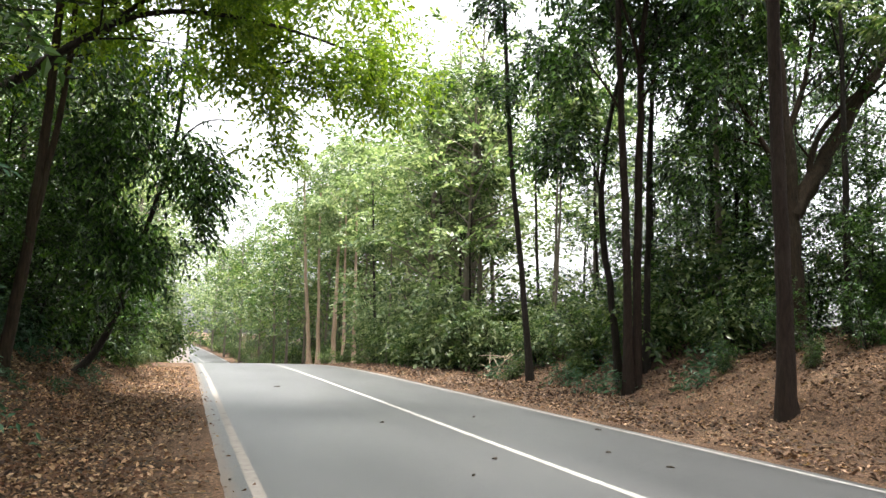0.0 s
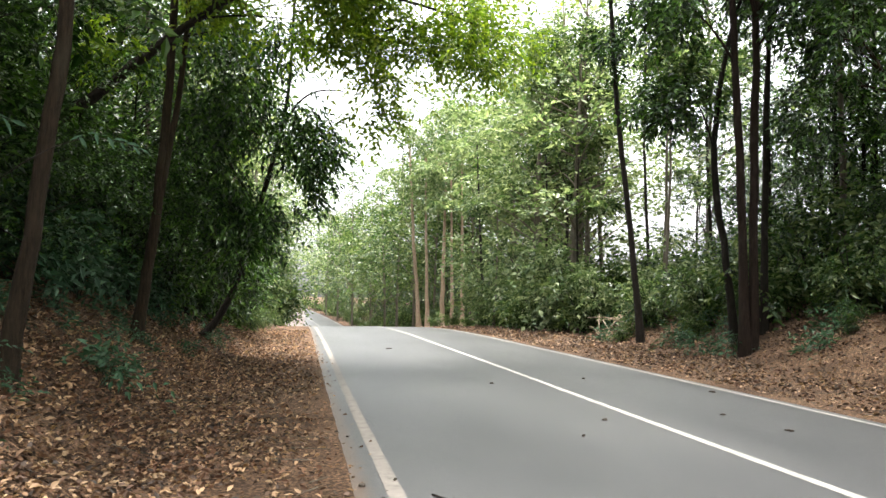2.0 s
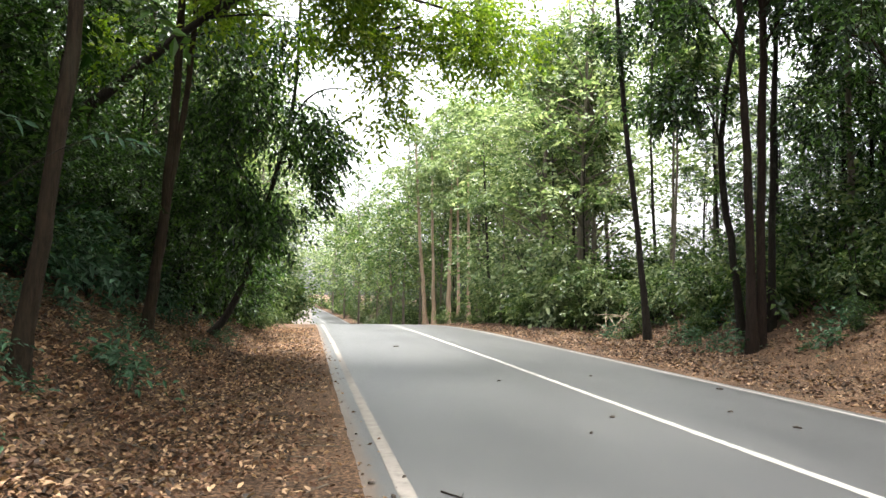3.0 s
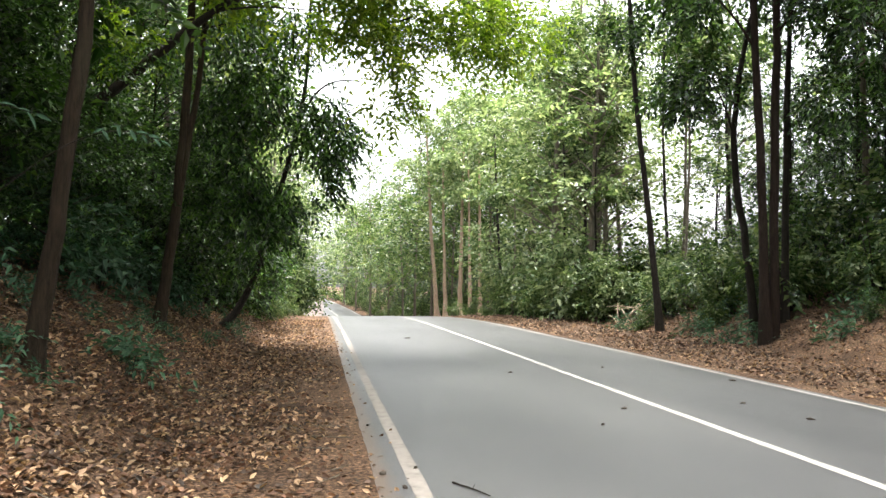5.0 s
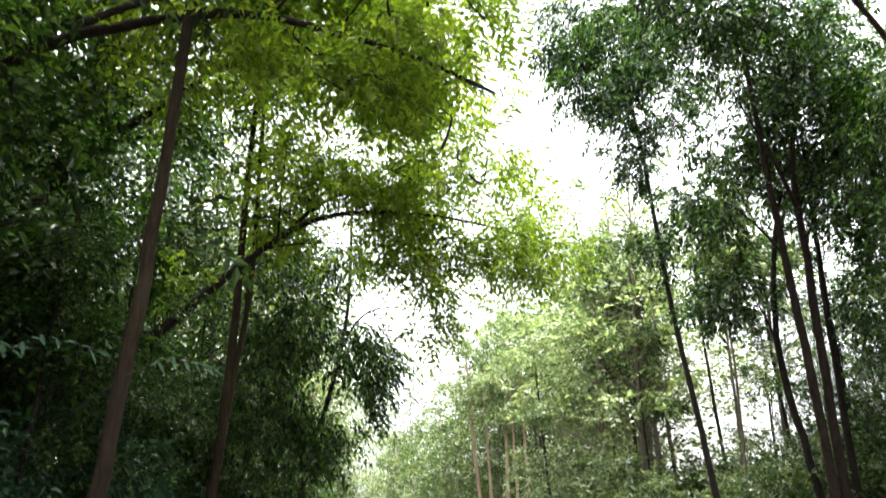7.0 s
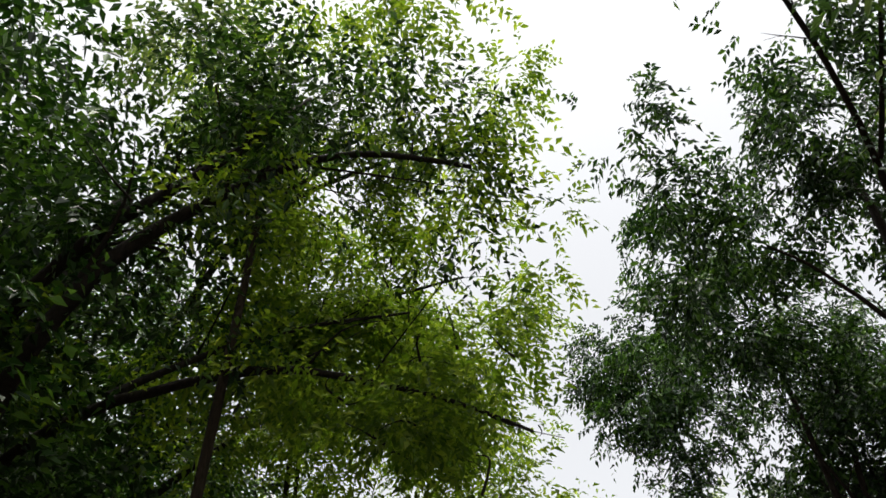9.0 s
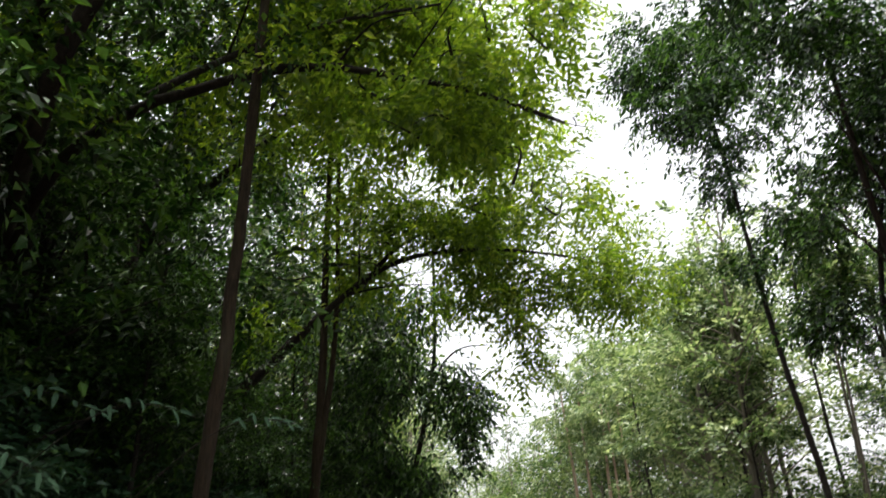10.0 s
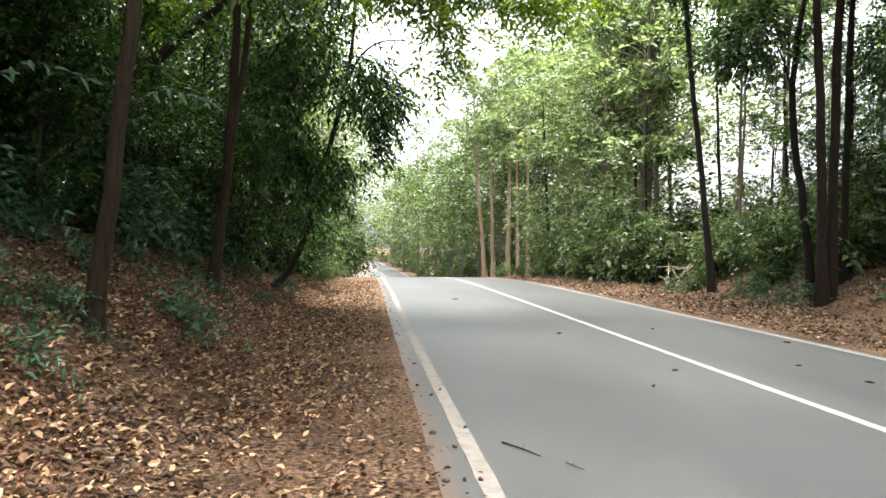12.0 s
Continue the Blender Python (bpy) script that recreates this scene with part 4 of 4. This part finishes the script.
# dark trees added to stand for the shade below the far right wood
for y, x in ((50, 17), (56, 17.5), (62, 16.5), (68, 17), (75, 16), (82, 16), (90, 14.5), (98, 14), (107, 13), (117, 13), (128, 12.5), (142, 12), (150, 13), (66, 12.5), (78, 12), (95, 10.5)):
    wood_dark.put(x, y, scale=0.75)
for y, x in ((12.5, 15.2), (16.6, 15.4), (10.2, 15.0), (18.4, 16.6)):
    wood_dark.put(x, y, scale=0.5)
for y, x in ((23.5, 16.5), (26, 18), (19, 15.2), (24, 19), (28.5, 17.5), (29, 20), (28, 15)):
    wood_dark.put(x, y, scale=0.6)
# unseen tall trees about and behind the camera, added to shade the near road
for y, x in ((-3, -4.5), (1.5, 9.6), (-5.5, 9.4), (-10, -4.5), (-13, 9.5), (2, 12.4)):
    shade_canopy.put(x, y)
# behind the camera and right of view: unseen trees added to block light
for y, x in ((-9, -8), (-15, -7), (-22, -7), (-4, 13), (-10, 12.5), (-16, 12), (-23, 12), (3, 13.5), (-2, -9), (6.2, 13.0), (3.2, 11.4)):
    wood_dark.put(x, y, scale=1.15)


# ---- undergrowth ----
def shrub(name, label, seed, height, spread, leaf, count, size, group, per=8, stems=6, slim=0.5, thick=0.03):
    rng = np.random.RandomState(seed)
    root = thing(name, 0, 0, 0, label, "shrub", group)
    blobs = []
    for i in range(stems):
        a = rng.uniform(0, 6.28)
        tip = np.array([math.cos(a) * spread * rng.uniform(0.3, 0.8), math.sin(a) * spread * rng.uniform(0.3, 0.8), height * rng.uniform(0.6, 1.0)])
        v, f = tube([(0.05 * math.cos(a), 0.05 * math.sin(a), -0.15), tip * 0.5 + [0, 0, height * 0.12], tip], [thick, thick * 0.6, thick * 0.2], 5, seed + i)
        part("stem", mesh("stem", v, f, BARK_DARK, True), root)
        for t in (0.4, 0.7, 0.95):
            blobs.append((*(tip * t + rng.normal(0, 0.1, 3)), spread * 0.42, spread * 0.42, height * 0.17))
    p, c = in_blobs(rng, blobs, count // per, 1.8, 0.3)
    v, f = sprays(rng, p, c, per, size, slim, size * 4, 0.2)
    part("foliage", mesh("foliage", v, f, leaf), root)
    return root


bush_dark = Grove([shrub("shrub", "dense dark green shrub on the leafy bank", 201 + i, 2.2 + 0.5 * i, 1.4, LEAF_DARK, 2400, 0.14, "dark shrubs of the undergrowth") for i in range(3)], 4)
bush_mid = Grove([shrub("shrub", "green shrub crowding below the roadside trees", 211 + i, 1.9 + 0.4 * i, 1.5, LEAF_MID, 1900, 0.17, "green shrubs of the undergrowth") for i in range(3)], 5)
sapling = Grove([shrub("seedling", "low blue-green seedling growing out of dry leaves", 221 + i, 0.3 + 0.09 * i, 0.36, LEAF_BLUE, 210, 0.13, "seedlings on the banks", 7, 4, 0.36, 0.007) for i in range(3)], 6)
broad = Grove([shrub("shrub", "broad-leaved blue-green shrub on the shaded bank", 231 + i, 1.3 + 0.4 * i, 0.9, LEAF_BLUE, 700, 0.19, "broad-leaved shrubs on the bank", 7, 5, 0.4, 0.012) for i in range(2)], 7)
for y, x in ((6.4, -6.2), (8.4, -5.9), (9.9, -5.7), (12, -5.2), (14.4, -4.6), (7.6, -4.6), (9.2, -4.5), (10.6, -4.3), (12.6, -4.1), (14, -3.7), (15.6, -3.5), (17, -3.0), (8.2, -5.2), (11.4, -4.9), (13.2, -4.7), (6.2, -5.2)):
    broad.put(x, y, scale=0.7 + 0.06 * (y % 5))
for y, x in ((5, -6.8), (6.8, -7.0), (8.6, -6.6), (10.2, -6.1), (11.8, -5.9), (13.3, -5.2), (15, -4.7), (16.5, -3.9), (17.8, -3.0), (19.5, -2.9), (21, -2.8), (22.6, -2.5), (24.5, -2.4), (26.5, -2.3), (29, -2.4), (31.5, -2.2), (34.5, -2.2), (38, -2.4), (42, -2.5), (46, -2.5), (50, -2.6), (55, -2.8), (60, -3.2), (66, -3.6), (72, -4.0)):
    bush_dark.put(x + rg.uniform(-0.2, 0.2), y)
    bush_dark.put(x - 1.8 + rg.uniform(-0.4, 0.4), y + 0.8, scale=1.35)
for y, x, sc in ((10.6, 13.4, 0.5), (12.4, 13.0, 0.45), (14.2, 12.6, 0.5), (13.4, 14.2, 0.7), (15.4, 14.4, 0.7), (11.4, 14.8, 0.75), (16.4, 13.6, 0.5), (9.2, 14.6, 0.7), (17.6, 13.0, 0.5), (19.4, 12.0, 0.55), (20.6, 12.6, 0.7), (22.2, 11.9, 0.55), (24.0, 12.3, 0.6), (12.6, 11.7, 0.22), (14.8, 11.4, 0.25), (10.0, 12.0, 0.2)):
    bush_dark.put(x, y, scale=sc)
for y, x in ((29.5, 10.9), (31.5, 10.4), (33.5, 10.1), (35, 9.9), (37, 10.0), (39, 10.4), (41, 11.4), (43.5, 12.2), (38.5, 12.2)):
    bush_mid.put(x + rg.uniform(-0.1, 1.0), y, scale=rg.uniform(0.35, 0.8))
for y in range(84, 160, 6):
    bush_mid.put(8.4 + float(bend(y)), y + rg.uniform(-1, 1), scale=0.7)
# row of dark shrubs added in place of the shade under the far trees
for y in range(56, 136, 7):
    bush_dark.put(12.6 + float(bend(y)) + rg.uniform(-0.6, 0.6), y, scale=1.25)
for y, x in ((56, 10), (66, 10.5), (74, 9.8), (82, 9), (90, 8), (100, 7.4), (111, 6.4), (122, 5.4), (134, 4.4)):
    bush_mid.put(x, y, scale=1.2)
bush_lit = Grove([shrub("shrub", "tall green shrub among the slim trunks, bright light put into its colour", 241 + i, 2.2 + 0.5 * i, 1.2, LEAF_LIT, 1900, 0.17, "pale shrubs of the undergrowth") for i in range(2)], 10)
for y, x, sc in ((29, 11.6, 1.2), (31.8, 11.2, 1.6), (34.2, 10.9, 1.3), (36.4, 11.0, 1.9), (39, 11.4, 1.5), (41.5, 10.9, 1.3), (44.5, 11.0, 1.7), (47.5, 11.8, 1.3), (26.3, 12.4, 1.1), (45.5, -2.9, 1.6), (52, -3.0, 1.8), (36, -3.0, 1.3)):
    bush_lit.put(x, y, scale=sc)
for x, y in bush_far:
    bush_mid.put(x, y, scale=1.7)
    bush_mid.put(x - 1.5, y + 3, scale=2.0)
for y, x in ((17.5, 14.6), (20.5, 14.8), (23, 14.2), (26, 14.4), (29, 14), (32.5, 13.8), (36, 13.6), (12, 16.6), (9.5, 18), (14.5, 17.4)):
    bush_mid.put(x, y, scale=1.5)
for y, x in ((16.5, 13), (18.5, 12.2), (20, 13.6), (21.5, 12), (23.5, 12.8), (25, 11.8), (26.5, 13.3), (28.5, 12), (30, 11.6), (32, 12.3), (34, 10.9), (36, 12.2), (38, 10.8), (40, 12), (41.5, 10.6), (44, 11.6), (46, 10.6), (13.5, 15.8), (11, 16.8), (15, 16.6), (9, 17.5), (22.5, 15.5), (26, 16), (19, 16.5)):
    bush_mid.put(x + rg.uniform(-0.3, 0.6), y, scale=rg.uniform(0.55, 1.25))
for x, y in ((-1.7, 32), (-1.6, 35.5), (-1.8, 29), (-2.0, 26), (9.0, 41), (8.7, 45), (8.4, 48.5), (10.4, 24.5), (11.2, 20.6)):
    bush_mid.put(x, y, scale=0.4)
for i in range(28):
    y = rg.uniform(6.6, 22)
    sapling.put(-1.9 - rg.random() * 3.4, y, scale=0.65)
for x, y in ((-2.45, 5.9), (-2.95, 6.8), (-3.7, 6.7), (-3.5, 6.0), (-3.2, 5.2), (-2.9, 7.4), (-2.45, 7.45), (-3.3, 7.0), (-3.1, 6.3), (-2.8, 13.2), (-2.4, 13.3)):
    sapling.put(x, y, scale=0.55)
for i in range(16):
    sapling.put(rg.uniform(9.6, 13), rg.uniform(11, 34), scale=1.2)


def leafy_branch(points, label, seed, size, n=9, leaf=LEAF_SPRIG):
    """A hanging branch with long leaflets set left and right of its outer half."""
    rng = np.random.RandomState(seed)
    p = np.asarray(points, float)
    root = thing("leafy_branch", *p[0], label, "branch", "leafy sprigs over the bank")
    v, f = tube(p - p[0], np.linspace(0.006, 0.002, len(p)), 6, seed)
    part("stem", mesh("stem", v, f, BARK_DARK, True), root)
    ts = np.linspace(0.55, 1, n)
    at = np.stack([np.interp(ts, np.linspace(0, 1, len(p)), p[:, k]) for k in range(3)], 1) - p[0]
    d = unit(p[-1] - p[-2])
    face = unit(np.array([0.1, -0.6, 0.8]) + rng.normal(0, 0.2, 3))
    side = unit(np.cross(d, face))
    for i, b in enumerate(at):
        sg = 1 if i % 2 else -1
        way = d if i == n - 1 else unit(d * rng.uniform(0.7, 1.3) + side * sg + rng.normal(0, 0.22, 3))
        nrm = unit(face + rng.normal(0, 0.4, 3))
        sd = unit(np.cross(way, nrm))
        L = size * rng.uniform(0.75, 1.25)
        t = np.linspace(0, 1, 7)
        w = L * 0.145 * np.sin(np.pi * np.clip(t ** 0.85, 0.03, 0.985)) ** 0.8
        mid = b + way * (t * L)[:, None] - np.array([0, 0, 1]) * (rng.uniform(0.1, 0.35) * L * t * t)[:, None]
        up = np.cross(sd, way)
        vv = np.stack([mid - sd * w[:, None] + up * (w * 0.3)[:, None], mid, mid + sd * w[:, None] + up * (w * 0.3)[:, None]], 1).reshape(-1, 3)
        o = np.arange(6)[:, None] * 3
        ff = np.stack([o + [0, 1, 4, 3], o + [1, 2, 5, 4]], 1).reshape(-1, 4)
        part("leaf", mesh("leaf", vv, ff, leaf, True), root)
    return root


leafy_branch([(-2.6, 6.3, 2.0), (-1.95, 6.1, 2.5), (-1.5, 6.0, 2.66), (-1.18, 6.0, 2.56)], "hanging sprig with long blue-green leaflets", 1, 0.09, 11)
leafy_branch([(-3.4, 3.0, 1.7), (-2.4, 2.4, 2.05), (-1.8, 2.15, 2.0), (-1.3, 2.03, 1.8)], "pale green sprig with long leaflets close to the verge", 2, 0.13, 9, LEAF_BLUE)
leafy_branch([(-3.9, 6.2, 1.9), (-3.0, 6.1, 2.6), (-2.5, 6.0, 2.85), (-2.05, 6.0, 2.72)], "hanging sprig with long blue-green leaflets", 3, 0.13, 11)
leafy_branch([(-4.6, 6.0, 2.0), (-3.8, 5.7, 2.5), (-3.2, 5.5, 2.5), (-2.7, 5.4, 2.2)], "hanging sprig with long blue-green leaflets", 5, 0.14, 11)
leafy_branch([(-4.8, 7.0, 2.0), (-4.0, 6.6, 3.0), (-3.4, 6.4, 3.1), (-2.8, 6.3, 2.8)], "hanging sprig with long blue-green leaflets", 6, 0.14, 11)


# ---- stump and fallen branches across the road ----
v_, f_ = tube([(0, 0, -0.1), (0.02, 0, 0.35), (0.03, 0, 0.62)], [0.15, 0.13, 0.12], 10, 5, 0.08, 0.4)
stump = thing("tree_stump", 11.3, 36, float(ground_z(11.3, 36)), "short pale cut tree stump in dry leaves", "stump")
part("trunk", mesh("trunk", v_, f_, DEADWOOD, True), stump)
for i in range(14):
    a, x, y = rg.uniform(0, 6.28), rg.uniform(10.2, 12.0), rg.uniform(25.6, 27.4)
    g = float(ground_z(x, y))
    ln = rg.uniform(0.8, 1.7)
    e = Vector((x + ln * math.cos(a), y + 0.6 * math.sin(a), 0))
    e.z = float(ground_z(e.x, e.y)) + rg.uniform(0.3, 0.9)
    v_, f_ = tube([(x, y, g), ((x + e.x) / 2, (y + e.y) / 2, (g + e.z) / 2 + 0.2), e], [0.03, 0.022, 0.008], 6, i)
    tagged(new("fallen_branch", mesh("fallen_branch", v_, f_, DEADWOOD, True)), "bare pale fallen branch on the forest floor", "branch", "fallen branches")
